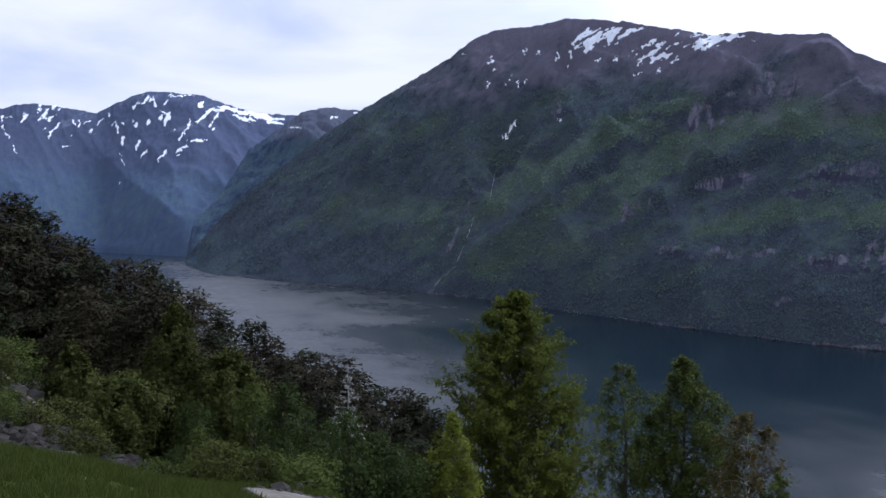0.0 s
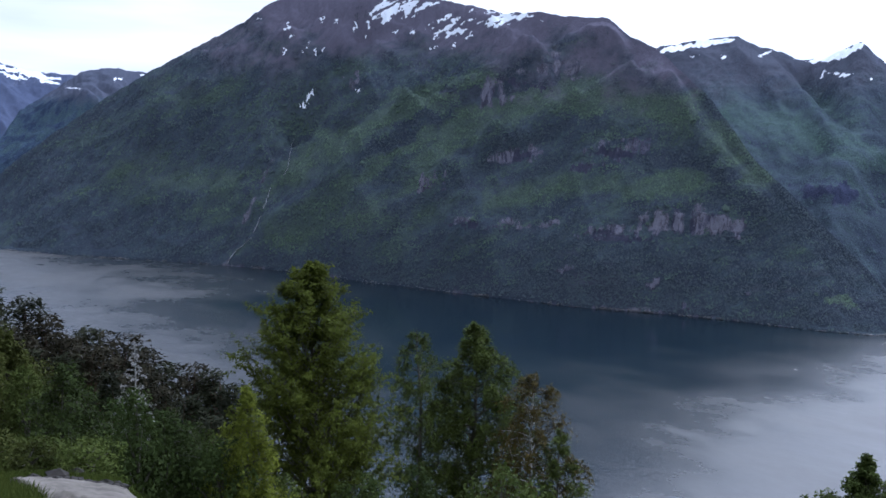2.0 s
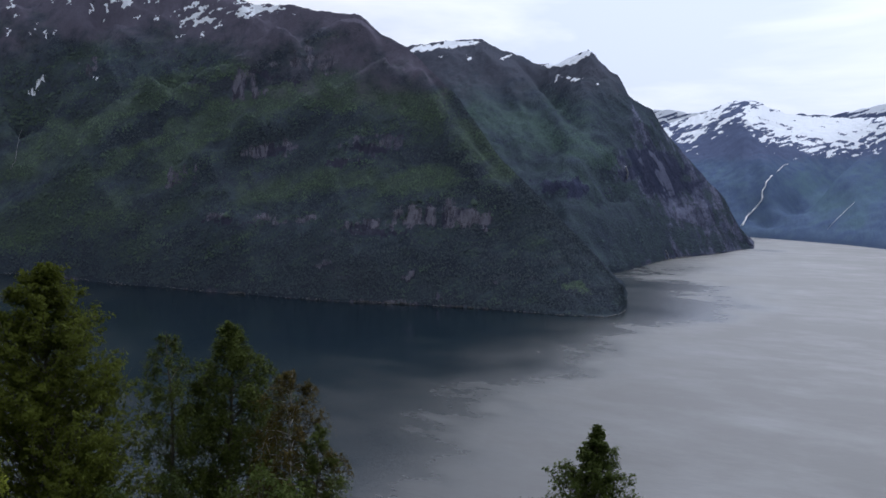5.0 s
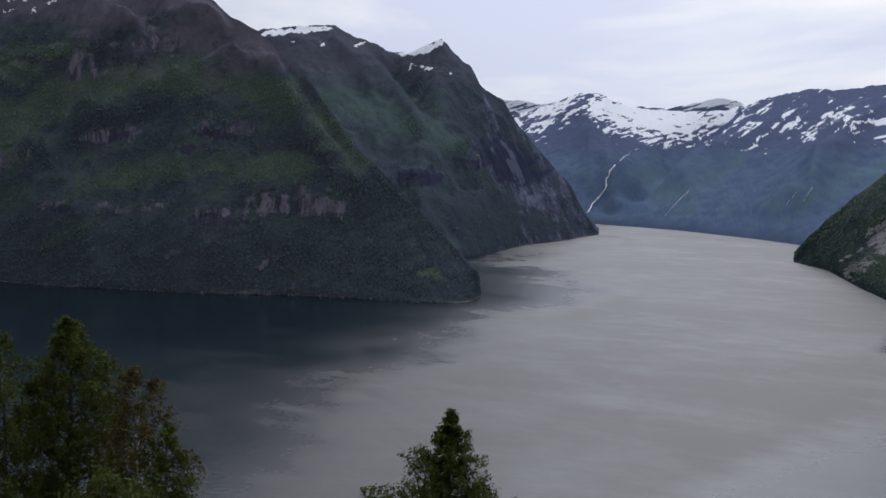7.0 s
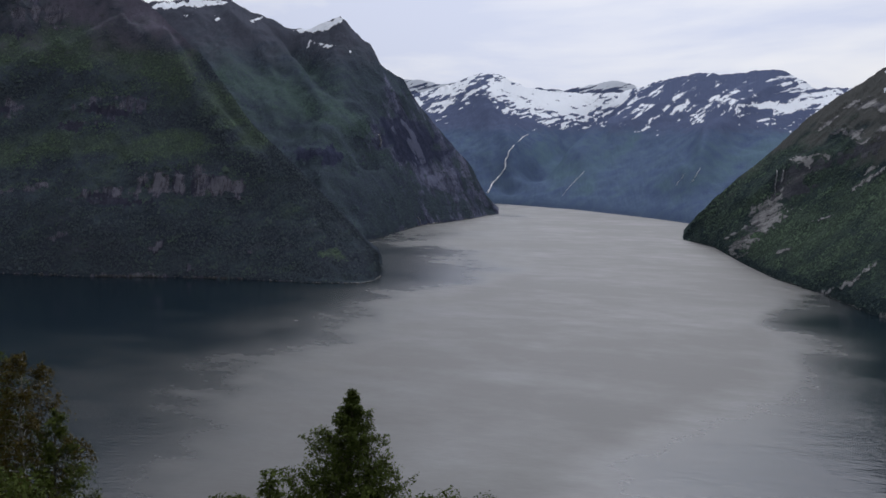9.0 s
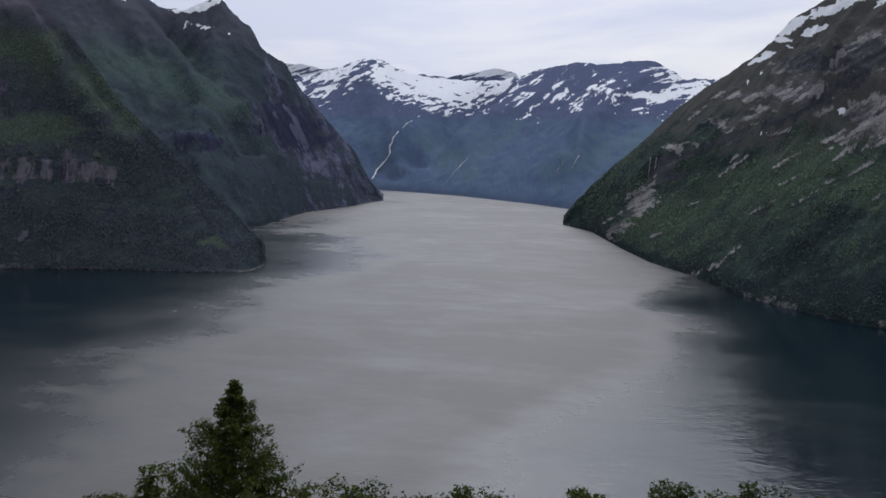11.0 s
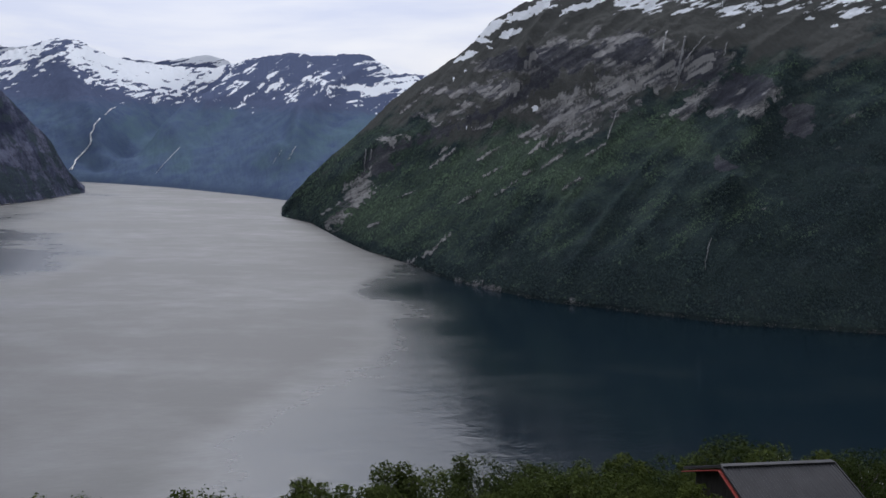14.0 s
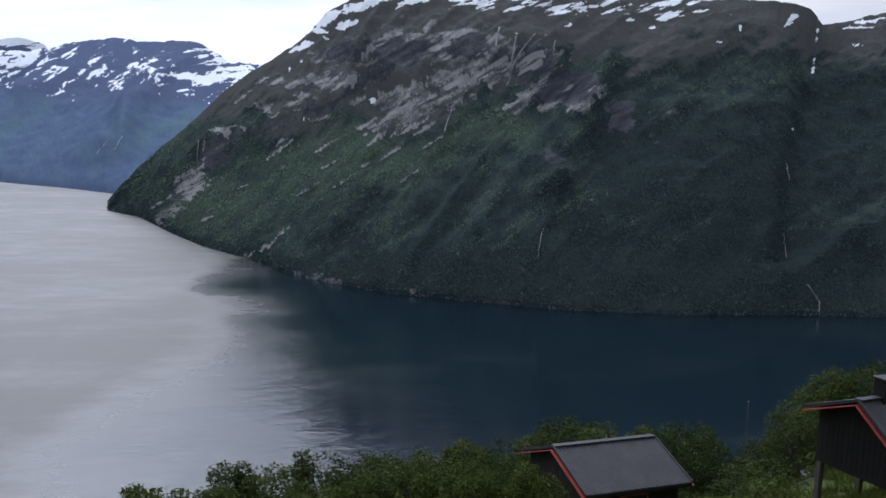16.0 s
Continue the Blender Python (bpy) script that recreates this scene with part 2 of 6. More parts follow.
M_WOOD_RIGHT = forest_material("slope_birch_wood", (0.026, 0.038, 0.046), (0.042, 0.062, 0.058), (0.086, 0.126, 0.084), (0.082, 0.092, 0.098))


def water_material():
    """Fjord water: calm and mirror-like in the lee of the mountains, ruffled where the mesh's wind layer says."""
    m, n, l, b = mat("fjord_water", 0.07, 0.5)
    b.inputs["IOR"].default_value = 1.5
    wind = n_attr(n, "wind")
    lanes = n_noise(n, l, 0.006, 7, 0.66, stretch=(1.0, 0.5, 1.0), turn=(0, 0, radians(-35)))
    gusts = n_noise(n, l, 0.030, 5, 0.7, stretch=(1.0, 0.5, 1.0), turn=(0, 0, radians(-20)))
    edge = n_ramp(n, l, wind, (0.0, 0.85), (0.35, 1.0), (0.65, 0.8), (1.0, 0.42))
    stir = n_math(n, l, "ADD", n_math(n, l, "MULTIPLY", n_math(n, l, "SUBTRACT", lanes, 0.46), 1.4), n_math(n, l, "MULTIPLY", n_math(n, l, "SUBTRACT", gusts, 0.5), 0.8))
    w = n_math(n, l, "ADD", wind, n_math(n, l, "MULTIPLY", stir, edge), True)
    l.new(n_ramp(n, l, w, (0.0, 0.10), (0.35, 0.17), (0.72, 0.27), (0.86, 0.42), (1.0, 0.55)), b.inputs["Roughness"])
    # the paler base of ruffled water stands in for part of the sky's reflection
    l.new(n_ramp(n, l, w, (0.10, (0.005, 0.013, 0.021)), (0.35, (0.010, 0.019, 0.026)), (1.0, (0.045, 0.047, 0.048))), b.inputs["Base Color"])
    swell = n_noise(n, l, 0.09, 3, 0.5, stretch=(1.0, 0.5, 1.0), turn=(0, 0, radians(-40)))
    rip = n_noise(n, l, 0.42, 3, 0.6, stretch=(1.0, 0.45, 1.0), turn=(0, 0, radians(-30)))
    hgt = n_math(n, l, "ADD", n_math(n, l, "MULTIPLY", swell, n_ramp(n, l, w, (0.2, 0.9), (0.8, 0.5))), n_math(n, l, "MULTIPLY", rip, n_ramp(n, l, w, (0.1, 0.35), (0.4, 0.9), (0.75, 0.35))))
    n_bump(n, l, b, hgt, 0.36, 0.7)
    return m


M_WATER = water_material()


def fall_material(name, a, c):
    m, n, l, b = mat(name, 0.5, 0.4)
    f = n_noise(n, l, 0.12, 4, 0.7)
    l.new(n_ramp(n, l, f, (0.38, a), (0.68, c)), b.inputs["Base Color"])
    return m


M_FALL = fall_material("falling_water", (0.55, 0.58, 0.62), (0.85, 0.87, 0.90))
M_SHORE = fall_material("pale_shore_rock", (0.06, 0.06, 0.062), (0.20, 0.195, 0.19))
M_TRICKLE = fall_material("thin_falling_water", (0.06, 0.065, 0.07), (0.36, 0.37, 0.40))


def ground_material():
    """Meadow grass over soil, with bare rock where the mesh's layer says."""
    m, n, l, b = mat("hillside_ground", 0.95, 0.1)
    big, mid, fine = n_noise(n, l, 0.15, 4), n_noise(n, l, 1.2, 5, 0.65), n_noise(n, l, 9.0, 4, 0.7)
    grass = n_mix(n, l, n_ramp(n, l, mid, (0.3, 0.0), (0.7, 1.0)), (0.044, 0.066, 0.013), (0.078, 0.098, 0.020))
    grass = n_mix(n, l, n_ramp(n, l, fine, (0.4, 0.0), (0.7, 0.6)), grass, (0.030, 0.055, 0.012))
    grass = n_mix(n, l, n_ramp(n, l, big, (0.5, 0.0), (0.7, 0.5)), grass, (0.080, 0.075, 0.030))
    stone = n_mix(n, l, n_ramp(n, l, mid, (0.4, 0.0), (0.62, 1.0)), (0.012, 0.011, 0.009), (0.046, 0.040, 0.033))
    r_in = n_math(n, l, "ADD", n_attr(n, "rock"), n_math(n, l, "MULTIPLY", n_math(n, l, "SUBTRACT", mid, 0.5), 0.9))
    l.new(n_mix(n, l, n_ramp(n, l, r_in, (0.45, 0.0), (0.6, 1.0)), grass, stone), b.inputs["Base Color"])
    n_bump(n, l, b, n_math(n, l, "ADD", mid, n_math(n, l, "MULTIPLY", fine, 0.4)), 0.9, 0.25)
    return m


M_GROUND = ground_material()


def leaf_material(name, a, b_, through=0.28):
    m, n, l, b = mat(name, 0.85, 0.08)
    info = n.new("ShaderNodeObjectInfo").outputs["Random"]
    isl = n.new("ShaderNodeNewGeometry").outputs["Random Per Island"]
    c = n_mix(n, l, isl, a, b_)
    c = n_mix(n, l, n_math(n, l, "MULTIPLY", info, 0.6), c, tuple(v * 0.55 for v in a))
    l.new(c, b.inputs["Base Color"])
    tr = n.new("ShaderNodeBsdfTranslucent")
    l.new(c, tr.inputs["Color"])
    mx = n.new("ShaderNodeMixShader")
    mx.inputs[0].default_value = through
    l.new(b.outputs[0], mx.inputs[1])
    l.new(tr.outputs[0], mx.inputs[2])
    l.new(mx.outputs[0], n["Material Output"].inputs["Surface"])
    return m


M_POPLAR = leaf_material("poplar_leaves", (0.094, 0.116, 0.018), (0.142, 0.164, 0.028), 0.42)
M_BIRCH = leaf_material("birch_leaves", (0.055, 0.074, 0.015), (0.096, 0.119, 0.028))
M_FRESH = leaf_material("fresh_birch_leaves", (0.177, 0.212, 0.027), (0.278, 0.299, 0.049), 0.55)
M_LIGHT = leaf_material("young_leaves", (0.035, 0.053, 0.013), (0.062, 0.083, 0.023))
M_BUSH = leaf_material("bush_leaves", (0.032, 0.050, 0.012), (0.060, 0.082, 0.021))
M_RUST = leaf_material("rusty_birch_leaves", (0.070, 0.062, 0.015), (0.115, 0.078, 0.020))
M_PINE = leaf_material("pine_needles", (0.020, 0.024, 0.012), (0.036, 0.038, 0.018), 0.1)
M_PINE_OLD = leaf_material("old_pine_needles", (0.026, 0.024, 0.013), (0.044, 0.036, 0.019), 0.1)
M_ASPEN = leaf_material("aspen_leaves", (0.046, 0.065, 0.015), (0.083, 0.105, 0.027))
M_OLIVE = leaf_material("dark_birch_leaves", (0.047, 0.057, 0.013), (0.077, 0.085, 0.021))


def bark_material(name, a, c, scale):
    m, n, l, b = mat(name, 0.9, 0.2)
    f = n_noise(n, l, scale, 4, 0.7, stretch=(1, 1, 0.35))
    l.new(n_ramp(n, l, f, (0.38, a), (0.6, c)), b.inputs["Base Color"])
    n_bump(n, l, b, f, 0.6, 0.03)
    return m


M_BARK = bark_material("grey_bark", (0.05, 0.045, 0.035), (0.14, 0.13, 0.105), 6)
M_BIRCHBARK = bark_material("birch_bark", (0.08, 0.075, 0.07), (0.45, 0.43, 0.40), 5)
M_DEAD = bark_material("silver_dead_wood", (0.16, 0.155, 0.145), (0.40, 0.39, 0.37), 5)
M_PINEBARK = bark_material("pine_bark", (0.045, 0.028, 0.020), (0.12, 0.070, 0.045), 5)


# ---------------------------------------------------------------- mesh helpers
def mesh_from(name, verts, faces, material, layers=None, shade=True):
    me = bpy.data.meshes.new(name)
    verts, faces = np.asarray(verts, np.float32), np.asarray(faces, np.int32)
    k = faces.shape[1]
    me.vertices.add(len(verts))
    me.vertices.foreach_set("co", verts.ravel())
    me.loops.add(faces.size)
    me.loops.foreach_set("vertex_index", faces.ravel())
    me.polygons.add(len(faces))
    me.polygons.foreach_set("loop_start", np.arange(0, faces.size, k, dtype=np.int32))
    me.polygons.foreach_set("use_smooth", np.full(len(faces), shade))
    me.update(calc_edges=True)
    for key, v in (layers or {}).items():
        at = me.attributes.new(key, "FLOAT", "POINT")
        at.data.foreach_set("value", np.asarray(v, np.float32).ravel())
    me.materials.append(material)
    return me


def part(name, mesh, parent, label=""):
    ob = new(name, mesh)
    ob.parent = parent
    return tagged(ob, label)


def grid_faces(rows, cols):
    i = np.arange(rows * cols).reshape(rows, cols)
    return np.stack([i[:-1, :-1], i[:-1, 1:], i[1:, 1:], i[1:, :-1]], -1).reshape(-1, 4)


def polar(az, d):
    return d * np.sin(np.radians(az)), d * np.cos(np.radians(az))


def spline(keys, x, blur=0.0):
    """Values at x between (x, y) keys, rounded a little over blur."""
    kx, ky = [k[0] for k in keys], [k[1] for k in keys]
    if not blur:
        return np.interp(x, kx, ky)
    return sum(w * np.interp(x + o * blur, kx, ky) for o, w in ((-1, 0.2), (-0.5, 0.2), (0, 0.2), (0.5, 0.2), (1, 0.2)))


def seg_dist(a, v, seg, sa, sv):
    """Distance from a segment in (azimuth, slope fraction), in units of sa and sv; and the place along it."""
    a0, v0, a1, v1 = seg
    px, py = (a - a0) / sa, (v - v0) / sv
    qx, qy = (a1 - a0) / sa, (v1 - v0) / sv
    t = np.clip((px * qx + py * qy) / (qx * qx + qy * qy), 0, 1)
    return np.hypot(px - t * qx, py - t * qy), t


SHEETS = {}


def ramp_tone(A, E, ramps):
    """Fresh birch wood on the spurs and ramps: (az, el, az, el, half width, amount), above the line thin, below it
    fading out. Negative amounts darken it, shade put into the colour.
    """
    out = np.zeros_like(A)
    A, E = A + 0.45 * fbm(A * 0.6, E * 0.9, 4, 201, 0.65), E + 0.30 * fbm(A * 0.6 + 30, E * 0.9, 4, 202, 0.65)
    for a0, e0, a1, e1, w, amount in ramps:
        q, t = seg_dist(A, E, (a0, e0, a1, e1), w, w)
        hit = 1.4 * amount * np.exp(-q ** 3)
        out = np.where(np.abs(hit) > np.abs(out), hit, out)
    return out


def mountain(name, label, material, a0, a1, cols, rows, shore, ridge, dist, curve=0.95, relief=0.05, skew=0.0, folds=(), cliffs=(), seed=0,
             gully=170.0, snow_fn=None, rock_fn=None, heath_fn=None, crag=0.05, rough=1.0, ramps=(), cliff_shade=(), shade_lines=(), grainline=82, strata=20, spurs=28, ledges=None, drop=20):
    """A mountainside that rises from its shore to its skyline: shore, ridge: (azimuth, elevation angle) seen from the terrace;
    dist: (azimuth, distance of the crest); folds: spurs (+) and gullies (-) as (az, el, az, el, width, metres); cliffs: (az, el, half width, half height, lean)."""
    az = np.linspace(a0, a1, cols)
    d_s = EYE / np.tan(np.radians(-spline(shore, az, 0.25)))
    d_r = np.maximum(spline(dist, az, 1.0), d_s + 12)
    el0 = spline(ridge, az, 0.5)
    el = spline(ridge, az, 0.12) + crag * fbm(az * 2.1, az * 0 + seed, 5, seed, 0.6)
    z_r = np.maximum(EYE + d_r * np.tan(np.radians(el)), 2.0)
    z_0 = np.maximum(EYE + d_r * np.tan(np.radians(el0)), 2.0)
    v = 1 - (1 - np.linspace(0, 1, rows)) ** 1.25
    A, V = np.meshgrid(az, v)
    ds, dr, zr = d_s[None, :], d_r[None, :], z_r[None, :]
    D = ds + (dr - ds) * V
    Z = z_0[None, :] * V ** curve + (zr - z_0[None, :]) * smooth(0.82, 1.0, V)
    X, Y = polar(A, D)
    E0 = np.degrees(np.arctan2(Z - EYE, D))
    fade = smooth(0, 0.10, V) * smooth(1.0, 0.86, V)
    room = np.minimum(zr, (dr - ds) * 0.55)
    L = np.radians(A) * float(np.mean(d_s + d_r)) * 0.5
    lift = 1.6 * relief * room * (ridged((L + skew * D) / gully, D / (2.6 * gully) + seed, 3, seed + 3, 0.5) - 0.4)
    lift = lift + rough * (0.060 * room * fbm(X / 130, Y / 130, 3, seed + 5) + np.minimum(room * 0.035, 11) * fbm(X / 42, Y / 42, 3, seed + 9, 0.6) + 2.4 * fbm(X / 9, Y / 9, 2, seed + 12))
    for a_0, e_0, a_1, e_1, wide, amp in folds:
        q, t = seg_dist(A, E0, (a_0, e_0, a_1, e_1), wide, wide * 0.7)
        lift = lift + 1.7 * amp * np.exp(-q * q) * (1 + 0.4 * fbm(A * 0.6, E0 * 0.6, 2, seed + 27))
    for a, e, w, h, lean in cliffs:
        x, y = (A - a - lean * (E0 - e)) / w, (E0 - e) / h
        wall = smooth(-0.7, 0.5, y) - 0.5
        lift = lift + drop * h * wall * np.exp(-(x * x + y * y * 0.5)) * (1 + 0.4 * fbm(A * 1.2, E0, 3, seed + 17))
    if ledges:
        angle, often, step = ledges
        ca, sa = math.cos(radians(angle)), math.sin(radians(angle))
        p = (E0 * ca - A * sa) * often + 0.9 * fbm(A * 0.3, E0 * 0.4, 4, seed + 71, 0.6)
        f = p - np.floor(p)
        bare = smooth(0.12, 0.5, rock_fn(A, E0, V, Z, np.zeros_like(A))) * (0.7 + 0.6 * vnoise(A * 0.7, np.floor(p) * 3.1, seed + 73))
        lift = lift + step * bare * (smooth(0.34, 0.66, f) - f)
        lift = lift + 0.2 * step * bare * ridged((A + 0.3 * E0) * 0.9, E0 * 0.4, 2, seed + 75)
    Z = Z + lift * fade + np.minimum(room * 0.006, 2.5) * fbm(X / 25, Y / 25, 3, seed + 19) * smooth(0, 0.05, V)
    cap = EYE + D * np.tan(np.radians(el[None, :] - 3.2 * (1 - V)))
    Z = np.where(V > 0.3, np.minimum(Z, cap), Z)
    Z = np.maximum(Z, 0.25 * V * zr)
    Z[0] = -1.5
    D[0] = D[0] + 1.5 * fbm(az * 3, az * 0, 3, seed + 40)
    back = [(0.02, 0.985), (0.05, 0.93), (0.10, 0.80)]
    Db = np.concatenate([D] + [np.minimum(dr + f * dr, 4900 + 700 * f) for f, _ in back])
    Zb = np.concatenate([Z] + [zr * g for _, g in back])
    Ab = np.concatenate([A] + [A[:1]] * 3)
    Vb = np.concatenate([V] + [V[-1:] + 0.01] * 3)
    X, Y = polar(Ab, Db)
    E = np.degrees(np.arctan2(Zb - EYE, Db))
    slope = np.gradient(Zb)[0] / np.maximum(np.gradient(Db)[0], 0.5)
    for axis in (0, 1, 0, 1):
        slope = sum(np.roll(slope, o, axis) for o in range(-4, 5)) / 9
    slope = slope / np.maximum(zr / (dr - ds), 0.2)
    steep = smooth(1.15, 2.1, slope)
    noise = 0.5 + 0.5 * slanted(Ab, E, spurs, 0.30, 1.15, seed + 31, 5)
    layers = {"lush": (0.08 * smooth(1.15, 0.5, slope) + 0.50 * noise + ramp_tone(Ab, E, ramps)) * smooth(0.01, 0.06, Vb),
              "strata": 0.5 + 0.5 * slanted(Ab, E, strata, 0.45, 3.6, seed + 61, 5), "cliff_shade": blobs(Ab, E, cliff_shade, 0.55) * (0.95 + 0.3 * noise)}
    cg, kg = math.cos(radians(grainline)), math.sin(radians(grainline))
    layers["along"], layers["across"] = Ab * cg + E * kg, E * cg - Ab * kg
    for key, fn in (("snow", snow_fn), ("rock", rock_fn), ("heath", heath_fn)):
        layers[key] = fn(Ab, E, Vb, Zb, steep) if fn else np.zeros_like(Ab)
    # narrow overhangs and clefts, their shade painted as dark rock
    if shade_lines:
        layers["cliff_shade"] = np.maximum(layers["cliff_shade"], 0.9 * dashes(Ab, E, shade_lines, 0.12))
    layers["cliff_shade"] = layers["cliff_shade"] * smooth(0.3, 0.1, layers["snow"])
    SHEETS[name] = (az, D, Z, E[:rows], {k: q[:rows] for k, q in layers.items()})
    ob = new(name, mesh_from(name, np.stack([X, Y, Zb], -1).reshape(-1, 3), grid_faces(rows + 3, cols), material, layers))
    return tagged(ob, label, "mountain", kind="structure")


def waterfall(sheet, keys, wide, label="thin white waterfall down the mountainside", name="waterfall"):
    """A ribbon of falling water that follows the slope through (azimuth, elevation) keys."""
    az, D, Z, E, _ = SHEETS[sheet]
    n = max(8, int(10 * (keys[0][1] - keys[-1][1])))
    t = np.linspace(0, 1, n)
    kt = np.linspace(0, 1, len(keys))
    a = np.interp(t, kt, [k[0] for k in keys]) + 0.035 * fbm(t * 9, t * 0, 4, int(abs(keys[0][0]) * 10) + 3, 0.65)
    e = np.interp(t, kt, [k[1] for k in keys])
    vs = []
    for ai, ei, ti in zip(a, e, t):
        c = int(np.clip(round((ai - az[0]) / (az[1] - az[0])), 0, len(az) - 1))
        r = int(np.argmax(E[:, c] >= ei)) if E[:, c].max() >= ei else E.shape[0] - 1
        d = D[r, c] * 0.9965 - 1.5
        z = EYE + d * math.tan(radians(ei)) + 0.6
        half = wide * 0.5 * (0.55 + 0.35 * math.sin(ti * 2.6) + 0.35 * float(vnoise(np.array(ti * 14), np.array(ei), 4)))
        row = []
        for k in (-1, -0.35, 0.35, 1):
            x, y = polar(ai + math.degrees(k * half / d), d - (1 - k * k) * min(half, 0.8))
            row.append((x, y, z))
        vs.append(row)
    ob = new(name, mesh_from(name, np.array(vs).reshape(-1, 3), grid_faces(n, 4), M_FALL if "far" in sheet else M_TRICKLE))
    mod = ob.modifiers.new("depth", "SOLIDIFY")
    mod.thickness = min(0.8, 0.3 * wide)
    return tagged(ob, label, "waterfall")


def forest(sheet, name, label, material, count, size, a0, a1, seed, dip, tall=0.48):
    """The wood on a mountainside: one small pointed crown for each tree or clump, thinning out on bare rock, heath and snow."""
    az, D, Z, E, lay = SHEETS[sheet]
    rng = rng_of(seed)
    top = np.maximum.accumulate(E, axis=0)
    col = lambda q: np.clip(np.rint((q - az[0]) / (az[1] - az[0])), 0, len(az) - 1).astype(int)
    a = rng.uniform(a0, a1, count * 2)
    span = top[-1] - E[1]
    a = a[rng.uniform(size=len(a)) < span[col(a)] / span[col(a)].max()]
    c = col(a)
    e = E[1, c] + span[c] * rng.uniform(0.0, 0.995, len(a))
    row, part_ = np.zeros(len(a), int), np.zeros(len(a))
    for k in np.unique(c):
        own = np.flatnonzero(c == k)
        r = np.clip(np.searchsorted(top[:, k], e[own]), 1, len(top) - 1)
        row[own] = r
        part_[own] = np.clip((e[own] - E[r - 1, k]) / np.maximum(E[r, k] - E[r - 1, k], 1e-3), 0, 1)
    pick = lambda q: q[row - 1, c] * (1 - part_) + q[row, c] * part_
    d, z = pick(D), pick(Z)
    rock, heath, snow, lush, cliff_shade = (lay[k][row, c] for k in ("rock", "heath", "snow", "lush", "cliff_shade"))
    cover = smooth(0.62, 0.34, rock + 0.25 * vnoise(a * 3, e * 4, seed)) * smooth(0.40, 0.15, snow) * (1 - 0.9 * smooth(0.35, 0.8, heath)) * smooth(0.6, 0.3, cliff_shade)
    cover = cover * (0.55 + 0.45 * smooth(-0.45, 0.25, slanted(a, e, dip, 0.7, 3.2, seed + 1, 5)))
    lush = lush + 0.30 * slanted(a, e, dip, 0.6, 3.2, seed + 2, 5)
    keep = rng.uniform(size=len(a)) < cover
    a, d, z, heath, lush = a[keep], d[keep], z[keep], heath[keep], lush[keep]
    n = len(a)
    half = d * size * np.exp(rng.normal(size=n) * 0.38) * (1 - 0.45 * heath)
    x, y = polar(a, d)
    yaw = rng.uniform(0, 6.283, n)
    vs = [np.stack([x + half * np.cos(yaw + k * 1.5708), y + half * np.sin(yaw + k * 1.5708), z - 0.8 * half], 1) for k in range(4)]
    lean = rng.normal(size=(n, 2)) * 0.25
    vs.append(np.stack([x + half * lean[:, 0], y + half * lean[:, 1], z + tall * half * rng.uniform(0.6, 1.4, n)], 1))
    v = np.stack(vs, 1).reshape(-1, 3)
    i = np.arange(n)[:, None] * 5
    f = np.concatenate([i + np.array([k, (k + 1) % 4, 4]) for k in range(4)])
    ob = new(name, mesh_from(name, v, f, material, {"lush": np.repeat(lush, 5), "heath": np.repeat(heath, 5)}))
    return tagged(ob, label, "wood", kind="stuff")


def shore_rocks(sheet, name, label, a0, a1, count, size, seed):
    """Pale boulders and ledges along a mountain's waterline."""
    az, D, Z, E, _ = SHEETS[sheet]
    rng = rng_of(seed)
    a = rng.uniform(a0, a1, count)
    a = a[rng.uniform(size=count) < 0.10 + 0.90 * smooth(0.0, 0.7, fbm(a * 0.8, a * 0, 4, seed, 0.65))]
    c = np.clip(np.rint((a - az[0]) / (az[1] - az[0])), 0, len(az) - 1).astype(int)
    t = 1.5 / np.maximum(Z[1, c] + 1.5, 1.6) + rng.uniform(-0.1, 0.5, len(a))
    d = D[0, c] + (D[1, c] - D[0, c]) * t
    z = -1.5 + (Z[1, c] + 1.5) * t
    x, y = polar(a, d)
    s = d * size * rng.uniform(0.4, 1.6, len(a))
    axes = np.array([[1.3, 0, 0], [0, 1.3, 0], [-1.3, 0, 0], [0, -1.3, 0], [0, 0, 0.45], [0, 0, -0.8]])
    yaw = rng.uniform(0, 6.283, len(a))
    turn = np.stack([np.cos(yaw), -np.sin(yaw), np.sin(yaw), np.cos(yaw)], 1).reshape(-1, 2, 2)
    v = axes[None] * rng.uniform(0.6, 1.4, (len(a), 6, 1)) * s[:, None, None]
    v[:, :, :2] = np.einsum("nij,nkj->nki", turn, v[:, :, :2])
    v = (v + np.stack([x, y, z], 1)[:, None]).reshape(-1, 3)
    i = np.arange(len(a))[:, None] * 6
    f = np.concatenate([i + np.array(q) for k in range(4) for q in ([k, (k + 1) % 4, 4], [(k + 1) % 4, k, 5])])
    return tagged(new(name, mesh_from(name, v, f, M_SHORE, shade=False)), label, "rocks", kind="stuff")


def blobs(A, E, spots, ragged=0.0):
    """Soft patches: (azimuth, elevation, half width, half height, lean) in degrees."""
    out = np.zeros_like(A)
    if ragged:
        A, E = A + ragged * fbm(A * 0.9, E * 1.3, 4, 101, 0.65), E + ragged * 0.6 * fbm(A * 0.9 + 50, E * 1.3, 4, 102, 0.65)
        A, E = A + 0.10 * ragged ** 0.5 * fbm(A * 5, E * 5, 3, 103), E + 0.10 * ragged ** 0.5 * fbm(A * 5 + 30, E * 5, 3, 104)
    for a, e, w, h, lean in spots:
        x, y = A - a - lean * (E - e), E - e
        out = np.maximum(out, np.exp(-((x / w) ** 2 + (y / h) ** 2) ** 1.5))
    return out


